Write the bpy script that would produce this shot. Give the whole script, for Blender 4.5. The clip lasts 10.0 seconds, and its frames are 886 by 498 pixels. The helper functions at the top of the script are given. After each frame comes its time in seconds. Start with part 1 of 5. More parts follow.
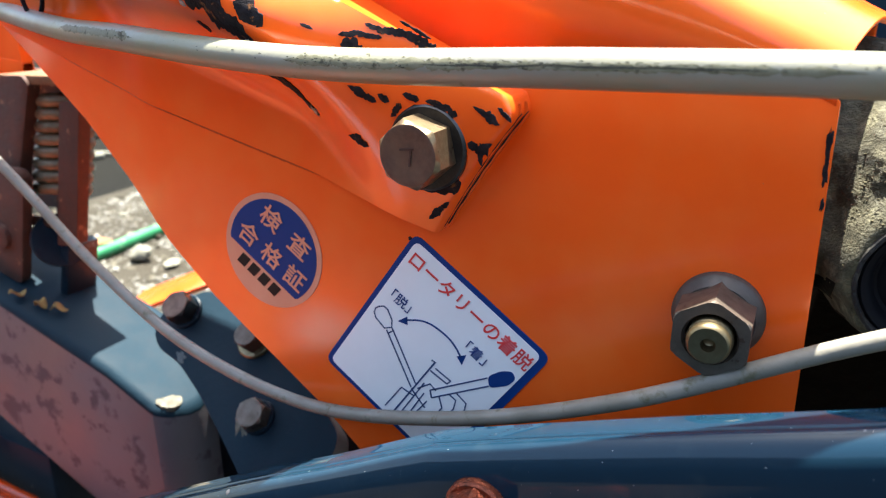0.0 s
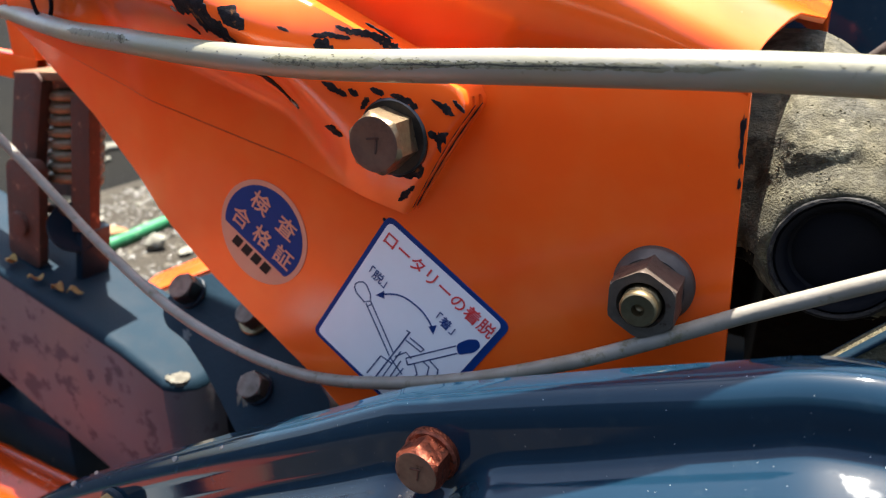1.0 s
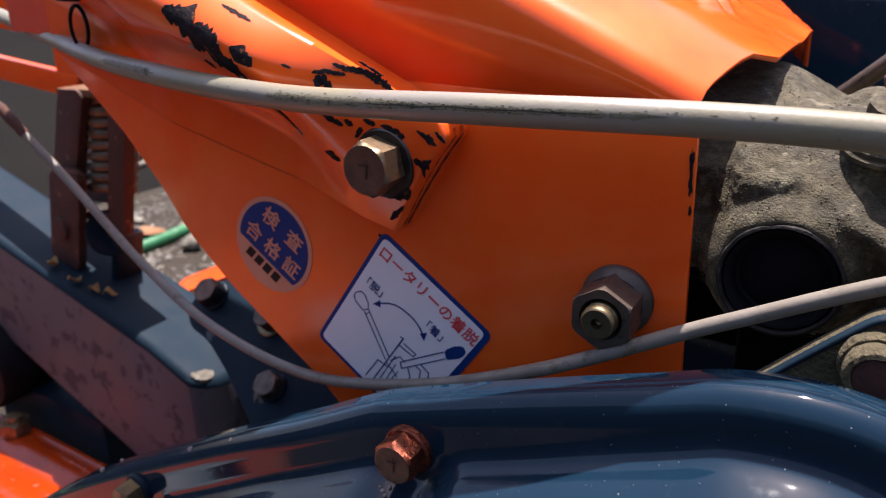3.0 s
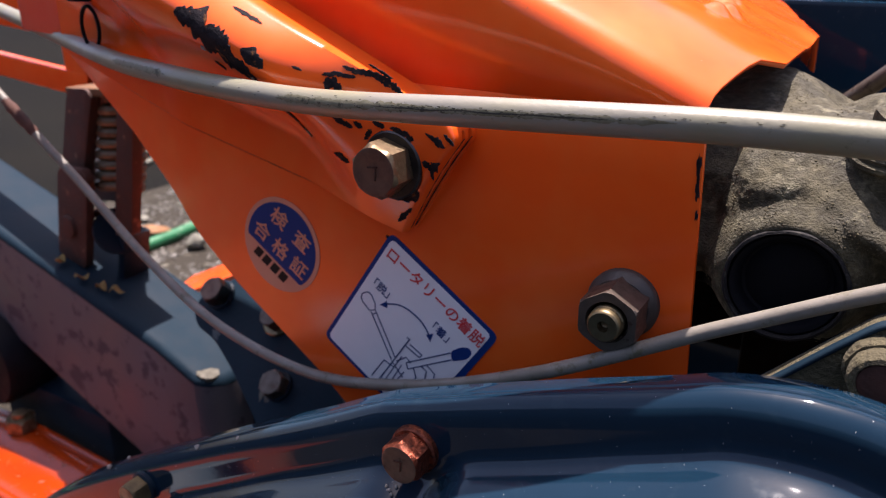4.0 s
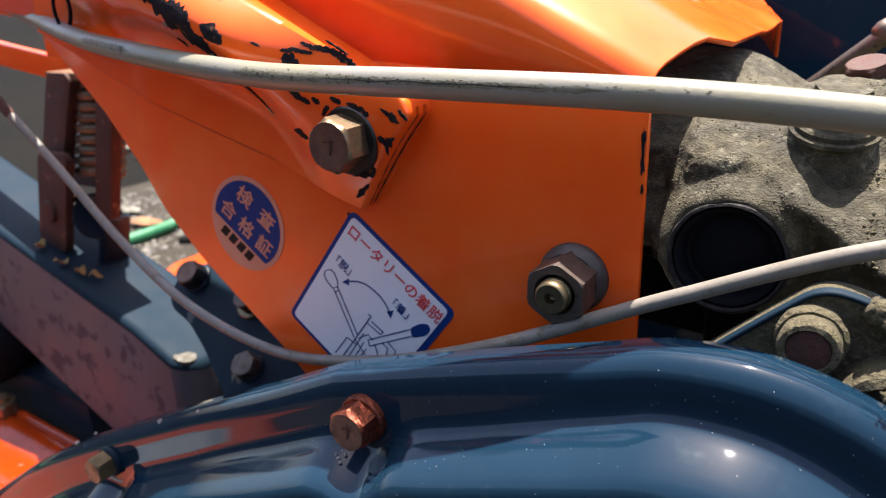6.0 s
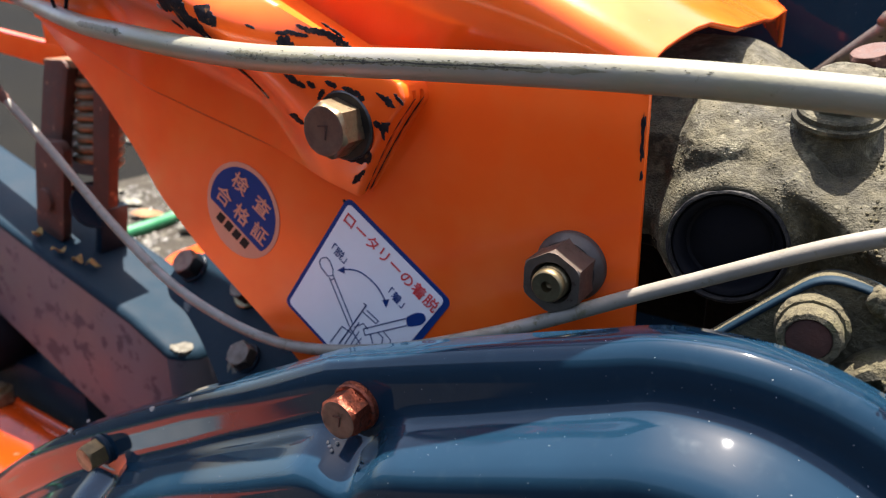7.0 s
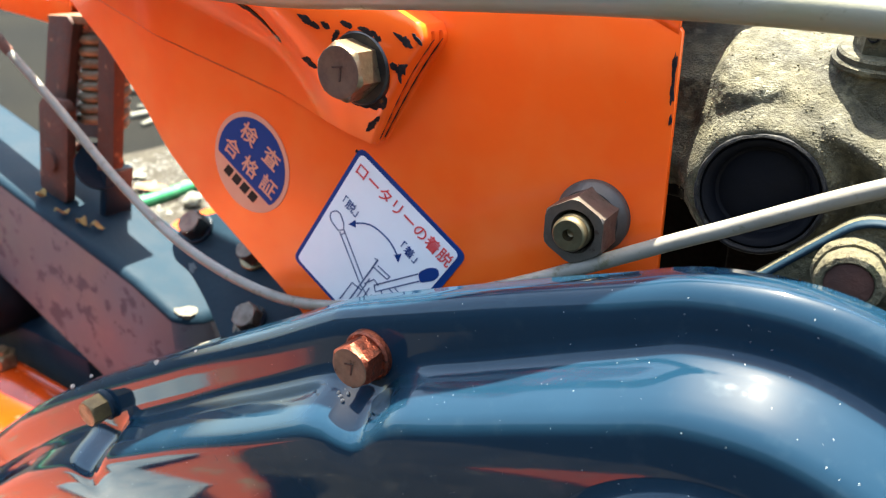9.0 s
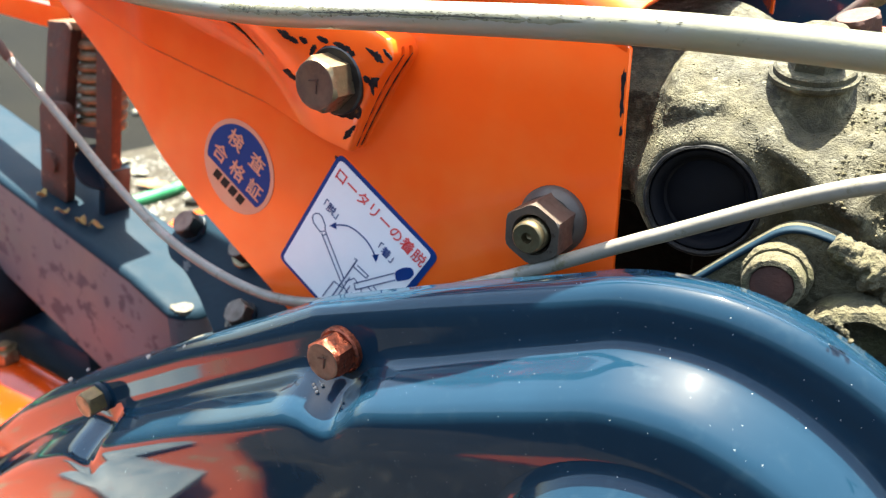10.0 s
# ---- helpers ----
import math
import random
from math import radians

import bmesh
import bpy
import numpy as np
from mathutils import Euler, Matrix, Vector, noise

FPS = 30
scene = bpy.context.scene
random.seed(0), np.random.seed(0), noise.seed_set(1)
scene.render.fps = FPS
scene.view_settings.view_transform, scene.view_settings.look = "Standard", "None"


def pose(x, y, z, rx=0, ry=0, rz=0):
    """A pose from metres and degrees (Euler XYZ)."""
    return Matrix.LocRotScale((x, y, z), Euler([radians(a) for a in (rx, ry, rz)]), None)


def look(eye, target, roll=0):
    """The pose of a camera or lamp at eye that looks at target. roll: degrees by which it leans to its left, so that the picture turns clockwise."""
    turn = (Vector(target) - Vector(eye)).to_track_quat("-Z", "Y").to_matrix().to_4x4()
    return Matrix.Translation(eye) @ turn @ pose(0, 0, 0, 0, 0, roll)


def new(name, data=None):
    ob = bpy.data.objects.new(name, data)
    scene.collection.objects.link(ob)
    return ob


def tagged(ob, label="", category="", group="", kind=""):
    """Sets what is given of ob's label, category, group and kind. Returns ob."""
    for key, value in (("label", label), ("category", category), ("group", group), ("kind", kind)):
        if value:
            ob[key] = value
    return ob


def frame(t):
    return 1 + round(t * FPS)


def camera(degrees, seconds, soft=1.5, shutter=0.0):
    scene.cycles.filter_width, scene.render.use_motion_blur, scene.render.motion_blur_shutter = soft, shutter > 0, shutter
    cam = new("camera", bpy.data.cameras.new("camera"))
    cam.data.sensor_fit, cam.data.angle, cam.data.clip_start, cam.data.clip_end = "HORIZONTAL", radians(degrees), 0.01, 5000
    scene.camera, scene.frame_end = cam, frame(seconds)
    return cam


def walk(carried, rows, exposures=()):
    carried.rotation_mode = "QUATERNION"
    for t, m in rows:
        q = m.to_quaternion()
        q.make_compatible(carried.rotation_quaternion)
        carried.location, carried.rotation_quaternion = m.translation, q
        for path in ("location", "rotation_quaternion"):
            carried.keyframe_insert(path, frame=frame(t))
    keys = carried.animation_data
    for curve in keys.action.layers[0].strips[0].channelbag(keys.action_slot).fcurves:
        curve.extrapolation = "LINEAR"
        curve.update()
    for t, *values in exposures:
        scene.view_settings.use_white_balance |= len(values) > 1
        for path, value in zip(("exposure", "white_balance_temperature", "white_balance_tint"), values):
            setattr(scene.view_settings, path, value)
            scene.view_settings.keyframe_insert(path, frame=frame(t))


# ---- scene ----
cam = camera(63.3, 10.0, soft=1.1)
METRES, EYE, TILT, LEAN, TURN = 0.13, 0.55, -14.4, 0.0, 25.8
ROWS = [
    (0.0, 0.0, 0.0, 0.0, 0.24, -6.41, -2.16),
    (0.5, 0.0459, -0.0111, 0.042, 0.94, -7.13, -1.39),
    (1.0, 0.1058, -0.1524, 0.0025, 1.43, -7.46, -1.52),
    (1.5, 0.1678, -0.2602, 0.0226, 2.89, -7.51, -1.74),
    (2.0, 0.2082, -0.3004, 0.0681, 3.8, -7.4, -1.63),
    (2.5, 0.2273, -0.2925, 0.0574, 4.12, -7.45, -1.64),
    (4.0, 0.2148, -0.3107, 0.0624, 4.61, -7.38, -2.33),
    (4.5, 0.2406, -0.3097, 0.0508, 4.6, -7.42, -2.5),
    (5.0, 0.2808, -0.335, 0.0475, 4.57, -7.44, -2.57),
    (5.5, 0.3084, -0.3378, 0.0343, 4.52, -7.47, -2.58),
    (7.0, 0.3341, -0.3075, -0.0072, 4.8, -7.82, -3.26),
    (7.5, 0.3431, -0.2936, -0.0237, 4.81, -8.21, -3.32),
    (8.0, 0.3407, -0.2807, -0.0772, 4.9, -8.75, -3.58),
    (8.5, 0.3071, -0.2811, -0.0794, 5.12, -8.99, -3.88),
    (9.0, 0.3064, -0.2651, -0.0942, 5.17, -9.07, -4.24),
    (9.5, 0.3404, -0.2613, -0.1002, 5.11, -9.25, -4.36),
    (10.0, 0.3901, -0.359, -0.0567, 5.46, -9.51, -4.15),
]
STOPS = [(0.0, 2.92, 6650, 3), (0.5, 2.97, 6650, 2), (1.0, 2.45, 6650, 9), (1.5, 2.05, 6650, 15), (2.0, 1.65, 6600, 22), (2.5, 1.5, 6600, 25), (4.0, 1.5, 6600, 25), (5.0, 1.65, 6600, 22), (5.5, 1.85, 6600, 19), (7.0, 2.35, 6700, 13), (7.5, 2.5, 6700, 10), (8.0, 2.9, 6800, 5), (9.0, 3.3, 6850, 2), (10.0, 3.3, 6850, 1)]
walk(cam, [(t, pose(0, 0, EYE, TILT, LEAN, TURN) @ pose(METRES * x, METRES * y, METRES * z, 90 + pitch, roll, yaw)) for t, x, y, z, yaw, pitch, roll in ROWS], STOPS)
cam.data.dof.use_dof = True
cam.data.dof.focus_distance = 0.178
cam.data.dof.aperture_fstop = 22.0


# ---- light ----
SUN_DIR = Vector((-0.09, 0.24, 0.96)).normalized()
world = bpy.data.worlds.new("sky")
scene.world = world
world.use_nodes = True
wn = world.node_tree.nodes
wl = world.node_tree.links
sky = wn.new("ShaderNodeTexSky")
sky.sky_type = "NISHITA"
sky.sun_disc = False
sky.sun_elevation = math.asin(SUN_DIR.z)
sky.sun_rotation = math.atan2(SUN_DIR.x, SUN_DIR.y)
sky.air_density, sky.dust_density, sky.ozone_density = 1.0, 3.0, 1.0
wn["Background"].inputs["Strength"].default_value = 0.092
wl.new(sky.outputs["Color"], wn["Background"].inputs["Color"])
sun_data = bpy.data.lights.new("sun", "SUN")
sun_data.energy, sun_data.angle, sun_data.color = 4.3, radians(0.53), (1.0, 0.95, 0.87)
sun = new("sun", sun_data)
sun.matrix_world = look(SUN_DIR * 5, (0, 0, 0))


# ---- materials ----
def ramp_mix(nt, fac, a, b):
    mx = nt.nodes.new("ShaderNodeMix")
    mx.data_type = "RGBA"
    nt.links.new(fac, mx.inputs[0])
    for slot, v in ((6, a), (7, b)):
        if isinstance(v, tuple):
            mx.inputs[slot].default_value = (*v, 1.0)
        else:
            nt.links.new(v, mx.inputs[slot])
    return mx.outputs[2]


def noise_fac(nt, scale, detail=4.0, low=0.35, high=0.65, stretch=(1, 1, 1), rough=0.6):
    co = nt.nodes.new("ShaderNodeTexCoord")
    mp = nt.nodes.new("ShaderNodeMapping")
    mp.inputs["Scale"].default_value = stretch
    nt.links.new(co.outputs["Object"], mp.inputs["Vector"])
    nz = nt.nodes.new("ShaderNodeTexNoise")
    nz.inputs["Scale"].default_value = scale
    nz.inputs["Detail"].default_value = detail
    nz.inputs["Roughness"].default_value = rough
    nt.links.new(mp.outputs["Vector"], nz.inputs["Vector"])
    mr = nt.nodes.new("ShaderNodeMapRange")
    mr.inputs[1].default_value, mr.inputs[2].default_value = low, high
    nt.links.new(nz.outputs["Fac"], mr.inputs[0])
    return mr.outputs[0], nz.outputs["Fac"]


def surface(name, base, alt=None, scale=60.0, rough=0.5, rough_alt=None, metal=0.0, bump=0.0, bump_scale=400.0,
            coat=0.0, spots=None, spot_scale=120.0, spot_low=0.62, spot_high=0.68, spot_rough=0.8, wide=None, wide_scale=12.0,
            bump_distance=0.001, stretch=(1, 1, 1), specular=0.5, specks=None, speck_scale=260.0, speck_size=0.10, speck_share=0.25):
    m = bpy.data.materials.new(name)
    m.use_nodes = True
    nt = m.node_tree
    b = nt.nodes["Principled BSDF"]
    b.inputs["Metallic"].default_value = metal
    b.inputs["Specular IOR Level"].default_value = specular
    fac, raw = noise_fac(nt, scale, stretch=stretch)
    col = ramp_mix(nt, fac, base, alt or base)
    if wide:
        wfac, _ = noise_fac(nt, wide_scale, 3.0, 0.4, 0.7)
        col = ramp_mix(nt, wfac, col, wide)
    rg = nt.nodes.new("ShaderNodeMapRange")
    rg.inputs[3].default_value, rg.inputs[4].default_value = rough, rough_alt if rough_alt is not None else rough
    nt.links.new(fac, rg.inputs[0])
    rough_out = rg.outputs[0]
    if spots:
        sfac, _ = noise_fac(nt, spot_scale, 6.0, spot_low, spot_high)
        col = ramp_mix(nt, sfac, col, spots)
        rm = nt.nodes.new("ShaderNodeMix")
        nt.links.new(sfac, rm.inputs[0])
        nt.links.new(rough_out, rm.inputs[2])
        rm.inputs[3].default_value = spot_rough
        rough_out = rm.outputs[0]
    if specks:
        co = nt.nodes.new("ShaderNodeTexCoord")
        vo = nt.nodes.new("ShaderNodeTexVoronoi")
        vo.inputs["Scale"].default_value = speck_scale
        nt.links.new(co.outputs["Object"], vo.inputs["Vector"])
        sep = nt.nodes.new("ShaderNodeSeparateColor")
        nt.links.new(vo.outputs["Color"], sep.inputs[0])
        size = nt.nodes.new("ShaderNodeMapRange")
        size.inputs[1].default_value, size.inputs[2].default_value = 1.0 - speck_share, 1.0
        size.inputs[4].default_value = speck_size
        nt.links.new(sep.outputs[0], size.inputs[0])
        near = nt.nodes.new("ShaderNodeMath")
        near.operation = "LESS_THAN"
        nt.links.new(vo.outputs["Distance"], near.inputs[0])
        nt.links.new(size.outputs[0], near.inputs[1])
        col = ramp_mix(nt, near.outputs[0], col, specks)
    nt.links.new(col, b.inputs["Base Color"])
    nt.links.new(rough_out, b.inputs["Roughness"])
    if coat:
        b.inputs["Coat Weight"].default_value = coat
        b.inputs["Coat Roughness"].default_value = 0.07
    if bump:
        _, br = noise_fac(nt, bump_scale, 5.0)
        bp = nt.nodes.new("ShaderNodeBump")
        bp.inputs["Strength"].default_value = bump
        bp.inputs["Distance"].default_value = bump_distance
        nt.links.new(br, bp.inputs["Height"])
        nt.links.new(bp.outputs["Normal"], b.inputs["Normal"])
    return m


ORANGE = surface("orange paint", (0.92, 0.107, 0.009), (0.90, 0.096, 0.008), 35, 0.13, 0.20, bump=0.06, bump_scale=900, specular=0.5,
                 wide=(0.92, 0.146, 0.022), wide_scale=26, spots=(0.45, 0.07, 0.012), spot_scale=420, spot_low=0.72, spot_high=0.76, bump_distance=0.0004)
BLUE = surface("blue paint", (0.0042, 0.0170, 0.0325), (0.0052, 0.0200, 0.0375), 25, 0.035, 0.07, bump=0.03, bump_scale=420, specular=0.31,
               spots=(0.009, 0.024, 0.040), spot_scale=170, spot_low=0.57, spot_high=0.72, spot_rough=0.15, bump_distance=0.0003,
               specks=(0.50, 0.52, 0.53), speck_scale=800, speck_size=0.08, speck_share=0.5)
BLUE_WORN = surface("worn blue paint", (0.0036, 0.0140, 0.0250), (0.0056, 0.0190, 0.0320), 40, 0.6, 0.75, bump=0.25, bump_scale=300, specular=0.14,
                    spots=(0.16, 0.15, 0.12), spot_scale=90, spot_low=0.70, spot_high=0.75)
SCUFF = surface("scuffed pale blue grey paint", (0.085, 0.105, 0.110), (0.045, 0.062, 0.070), 120, 0.55, 0.7, bump=0.3, bump_scale=300, specular=0.2)
# near-black that stands in for deep shade on the casting
HOLLOW_SHADE = surface("black painted hollow shade", (0.0035, 0.0032, 0.003), (0.007, 0.006, 0.005), 200, 0.7, 0.85, bump=0.5, bump_scale=500, specular=0.05)
NAVY = surface("dark blue paint", (0.006, 0.014, 0.024), (0.010, 0.021, 0.032), 40, 0.35, 0.55, specular=0.12, bump=0.2, bump_scale=300,
               spots=(0.10, 0.09, 0.08), spot_scale=160, spot_low=0.66, spot_high=0.72)
PRIMER = surface("faded red primer", (0.084, 0.080, 0.094), (0.108, 0.100, 0.114), 30, 0.45, 0.65, bump=0.2, bump_scale=350,
                 spots=(0.060, 0.045, 0.055), spot_scale=62, spot_low=0.55, spot_high=0.62, wide=(0.125, 0.098, 0.096))
RUST = surface("rusty brown steel", (0.044, 0.0155, 0.0095), (0.078, 0.027, 0.016), 110, 0.7, 0.85, bump=0.5, bump_scale=500,
               spots=(0.20, 0.10, 0.055), spot_scale=160)
COPPER_RUST = surface("orange rusted plating", (0.26, 0.062, 0.030), (0.085, 0.024, 0.014), 320, 0.24, 0.50, metal=0.75, bump=0.8, bump_scale=800,
                      spots=(0.045, 0.018, 0.012), spot_scale=420, spot_low=0.55, spot_high=0.66, bump_distance=0.0006)
BRASSY = surface("tarnished yellow zinc plating", (0.27, 0.205, 0.125), (0.15, 0.105, 0.062), 150, 0.28, 0.5, metal=0.85, bump=0.35, bump_scale=700,
                 spots=(0.06, 0.040, 0.027), spot_scale=330, spot_low=0.58, spot_high=0.68, bump_distance=0.0004)
FLANGE = surface("dark dull flange steel", (0.070, 0.062, 0.056), (0.045, 0.038, 0.034), 160, 0.5, 0.65, metal=0.3, bump=0.3, bump_scale=600, bump_distance=0.0004)
BROWN_FACE = surface("browned bolt face", (0.17, 0.105, 0.075), (0.11, 0.065, 0.05), 200, 0.42, 0.62, metal=0.6, bump=0.3, bump_scale=700, bump_distance=0.0004)
GREY_STEEL = surface("dull grey brown steel", (0.135, 0.108, 0.088), (0.090, 0.070, 0.056), 180, 0.40, 0.6, metal=0.7, bump=0.3, bump_scale=600,
                     spots=(0.06, 0.038, 0.027), spot_scale=350, bump_distance=0.0004)
WASHER = surface("blackened spring washer steel", (0.075, 0.072, 0.070), (0.035, 0.033, 0.033), 160, 0.28, 0.45, metal=0.8, bump=0.2, bump_scale=600, bump_distance=0.0004)
CAP = surface("dusty black rubber", (0.0028, 0.0034, 0.0055), (0.005, 0.0055, 0.008), 120, 0.5, 0.7, bump=0.15, bump_scale=500, specular=0.08)
STUD = surface("zinc plated stud", (0.23, 0.182, 0.105), (0.15, 0.115, 0.064), 200, 0.3, 0.45, metal=0.9, bump=0.2, bump_scale=600, bump_distance=0.0004)
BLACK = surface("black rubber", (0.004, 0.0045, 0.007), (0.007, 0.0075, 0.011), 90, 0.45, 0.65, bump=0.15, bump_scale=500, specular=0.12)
CHIP = surface("bare dark metal under chipped paint", (0.010, 0.009, 0.011), (0.026, 0.022, 0.025), 300, 0.6, 0.8, specular=0.06, bump=0.6, bump_scale=700,
               spots=(0.16, 0.07, 0.03), spot_scale=260, spot_low=0.60, spot_high=0.66)
GREY_CHIP = surface("grey primer under chipped paint", (0.24, 0.22, 0.20), (0.32, 0.28, 0.24), 300, 0.6, 0.8, bump=0.4, bump_scale=700)
SHEATH = surface("grey vinyl cable sheath", (0.235, 0.226, 0.188), (0.19, 0.183, 0.15), 70, 0.28, 0.42, bump=0.12, bump_scale=500,
                 spots=(0.12, 0.112, 0.060), spot_scale=240, spot_low=0.66, spot_high=0.74, wide=(0.21, 0.20, 0.115), wide_scale=22, stretch=(0.4, 1, 1))
SPRING = surface("dull spring steel", (0.20, 0.150, 0.092), (0.12, 0.086, 0.052), 120, 0.45, 0.6, metal=0.4, bump=0.3, bump_scale=500)
SHEATH_THIN = surface("grey brown vinyl sheath", (0.205, 0.188, 0.158), (0.155, 0.140, 0.112), 80, 0.38, 0.55, bump=0.15, bump_scale=500,
                      spots=(0.10, 0.090, 0.050), spot_scale=190, spot_low=0.58, spot_high=0.70)
GRIME = surface("cable grime", (0.018, 0.017, 0.010), (0.045, 0.042, 0.024), 260, 0.7, 0.9, bump=0.3, bump_scale=900)
OLIVE = surface("thin olive grime", (0.105, 0.098, 0.052), (0.165, 0.158, 0.105), 260, 0.5, 0.7, bump=0.2, bump_scale=900, spots=(0.035, 0.033, 0.018), spot_scale=420, spot_low=0.58, spot_high=0.66)
CAST = surface("dirty cast aluminium", (0.084, 0.071, 0.032), (0.041, 0.035, 0.016), 320, 0.62, 0.9, metal=0.05, bump=1.0, bump_scale=1500,
               spots=(0.186, 0.168, 0.094), spot_scale=170, spot_low=0.56, spot_high=0.74, wide=(0.017, 0.015, 0.007), wide_scale=85, spot_rough=0.4, bump_distance=0.0008)
GREASY = surface("greasy dark sleeve", (0.011, 0.011, 0.013), (0.022, 0.021, 0.020), 300, 0.5, 0.75, bump=0.8, bump_scale=480, specular=0.2,
                 spots=(0.09, 0.083, 0.068), spot_scale=300, spot_low=0.62, spot_high=0.74, bump_distance=0.0012)
MUD = surface("dried mud and moss", (0.061, 0.051, 0.026), (0.096, 0.082, 0.043), 300, 0.9, 0.95, bump=1.0, bump_scale=600,
              spots=(0.095, 0.085, 0.035), spot_scale=110, spot_low=0.55, spot_high=0.62, bump_distance=0.002)
WHITE_FILM = surface("white sticker film", (0.80, 0.80, 0.81), (0.76, 0.76, 0.77), 40, 0.32, 0.42)
PINK_FILM = surface("faded silver film", (0.66, 0.235, 0.140), (0.70, 0.28, 0.17), 60, 0.35, 0.45)
NAVY_INK = surface("navy ink", (0.002, 0.030, 0.15), (0.003, 0.034, 0.165), 60, 0.5, 0.6, specular=0.2)
LINE_INK = surface("blue line ink", (0.015, 0.04, 0.13), (0.02, 0.05, 0.15), 60, 0.4, 0.45)
RED_INK = surface("red ink", (0.68, 0.035, 0.035), (0.62, 0.05, 0.05), 60, 0.4, 0.45)
BLACK_INK = surface("black ink", (0.006, 0.005, 0.005), (0.012, 0.010, 0.010), 60, 0.5, 0.6, specular=0.2)
WALL_BOARD = surface("weathered dark boards", (0.040, 0.035, 0.030), (0.060, 0.053, 0.045), 6, 0.85, 0.95, bump=0.4, bump_scale=40, specular=0.1, stretch=(1, 1, 0.1), wide=(0.032, 0.028, 0.024), wide_scale=1.5, bump_distance=0.01)
CONCRETE = surface("dirty concrete", (0.050, 0.044, 0.034), (0.028, 0.025, 0.019), 14, 0.85, 0.95, specular=0.12, bump=1.0, bump_scale=75,
                   spots=(0.14, 0.128, 0.10), spot_scale=60, spot_low=0.60, spot_high=0.70, wide=(0.036, 0.031, 0.024), wide_scale=2.5, bump_distance=0.010)
ASPHALT = surface("old asphalt", (0.0066, 0.0070, 0.0070), (0.0115, 0.0115, 0.0110), 90, 0.85, 0.95, specular=0.02, bump=0.8, bump_scale=180,
                  wide=(0.012, 0.0115, 0.010), wide_scale=1.2, bump_distance=0.005, spots=(0.030, 0.029, 0.026), spot_scale=140, spot_low=0.64, spot_high=0.70)
HOSE_GREEN = surface("green hose", (0.012, 0.125, 0.046), (0.020, 0.165, 0.066), 30, 0.35, 0.5, spots=(0.10, 0.20, 0.12), spot_scale=60)
LEAF_DRY = surface("dry leaf", (0.24, 0.11, 0.035), (0.16, 0.07, 0.025), 60, 0.7, 0.8)
# darker copy of the orange, shade on the guard put into its colour
ORANGE_SHADED = surface("orange guard paint darkened for shade", (0.30, 0.032, 0.003), (0.24, 0.026, 0.003), 35, 0.14, 0.24, bump=0.15, bump_scale=300, spots=(0.20, 0.05, 0.02), spot_scale=120, spot_low=0.62, spot_high=0.68)
ORANGE_DUSTY = surface("dusty orange paint", (0.34, 0.055, 0.014), (0.26, 0.052, 0.017), 30, 0.35, 0.6, bump=0.2, bump_scale=500, spots=(0.20, 0.12, 0.07), spot_scale=60, spot_low=0.58, spot_high=0.66)
DULL_BRASS = surface("dull olive brass", (0.135, 0.105, 0.045), (0.070, 0.052, 0.026), 160, 0.35, 0.6, metal=0.5, bump=0.4, bump_scale=600, bump_distance=0.0004)
PALE_CHIP = surface("chipped pale undercoat", (0.105, 0.096, 0.070), (0.060, 0.054, 0.038), 260, 0.6, 0.8, bump=0.6, bump_scale=500, spots=(0.03, 0.025, 0.02), spot_scale=330, spot_low=0.6, spot_high=0.68)
LEAF_OLD = surface("old yellow leaf", (0.24, 0.17, 0.05), (0.14, 0.09, 0.03), 200, 0.8, 0.9)
CREASE_ORANGE = surface("darker orange crease paint", (0.42, 0.050, 0.006), (0.55, 0.065, 0.007), 60, 0.3, 0.4)
PAD_GREY = surface("blue grey bare steel", (0.11, 0.16, 0.20), (0.24, 0.27, 0.29), 45, 0.5, 0.7, bump=0.2)
# lighter copy of the rust, sunlight on the latch top put into it
SUNLIT_RUST = surface("tan rust with sunlight painted in", (0.19, 0.105, 0.055), (0.12, 0.060, 0.032), 160, 0.7, 0.85, bump=0.6, bump_scale=400, specular=0.2)
DAMP_GRIT = surface("damp grey brown grit", (0.085, 0.076, 0.058), (0.040, 0.036, 0.028), 120, 0.30, 0.55, bump=0.6, bump_scale=240, spots=(0.19, 0.175, 0.13), spot_scale=90, spot_low=0.58, spot_high=0.66)
PALE_STONE = surface("pale stone", (0.17, 0.165, 0.13), (0.12, 0.115, 0.09), 90, 0.8, 0.9, bump=0.5, bump_scale=150)


# ---- building blocks ----
UP_TO_FRONT = Matrix.Rotation(radians(90), 4, "X")


def mesh_of(name, bm, material, sharp=35):
    me = bpy.data.meshes.new(name)
    bmesh.ops.recalc_face_normals(bm, faces=bm.faces)
    bm.to_mesh(me)
    bm.free()
    for mt in material if isinstance(material, (list, tuple)) else [material]:
        me.materials.append(mt)
    me.polygons.foreach_set("use_smooth", [True] * len(me.polygons))
    if sharp:
        me.set_sharp_from_angle(angle=radians(sharp))
    return me


def part(name, bm, material, parent, label="", sharp=35):
    ob = new(name, mesh_of(name, bm, material, sharp))
    ob.parent = parent
    if label:
        ob["label"] = label
    return ob


def thing(name, label, category, at=(0, 0, 0), group="", kind=""):
    ob = new(name)
    ob.empty_display_size = 0.01
    ob.location = at
    return tagged(ob, label, category, group, kind)


def solo(name, bm, material, label, category, group="", kind="", sharp=35):
    return tagged(new(name, mesh_of(name, bm, material, sharp)), label, category, group, kind)


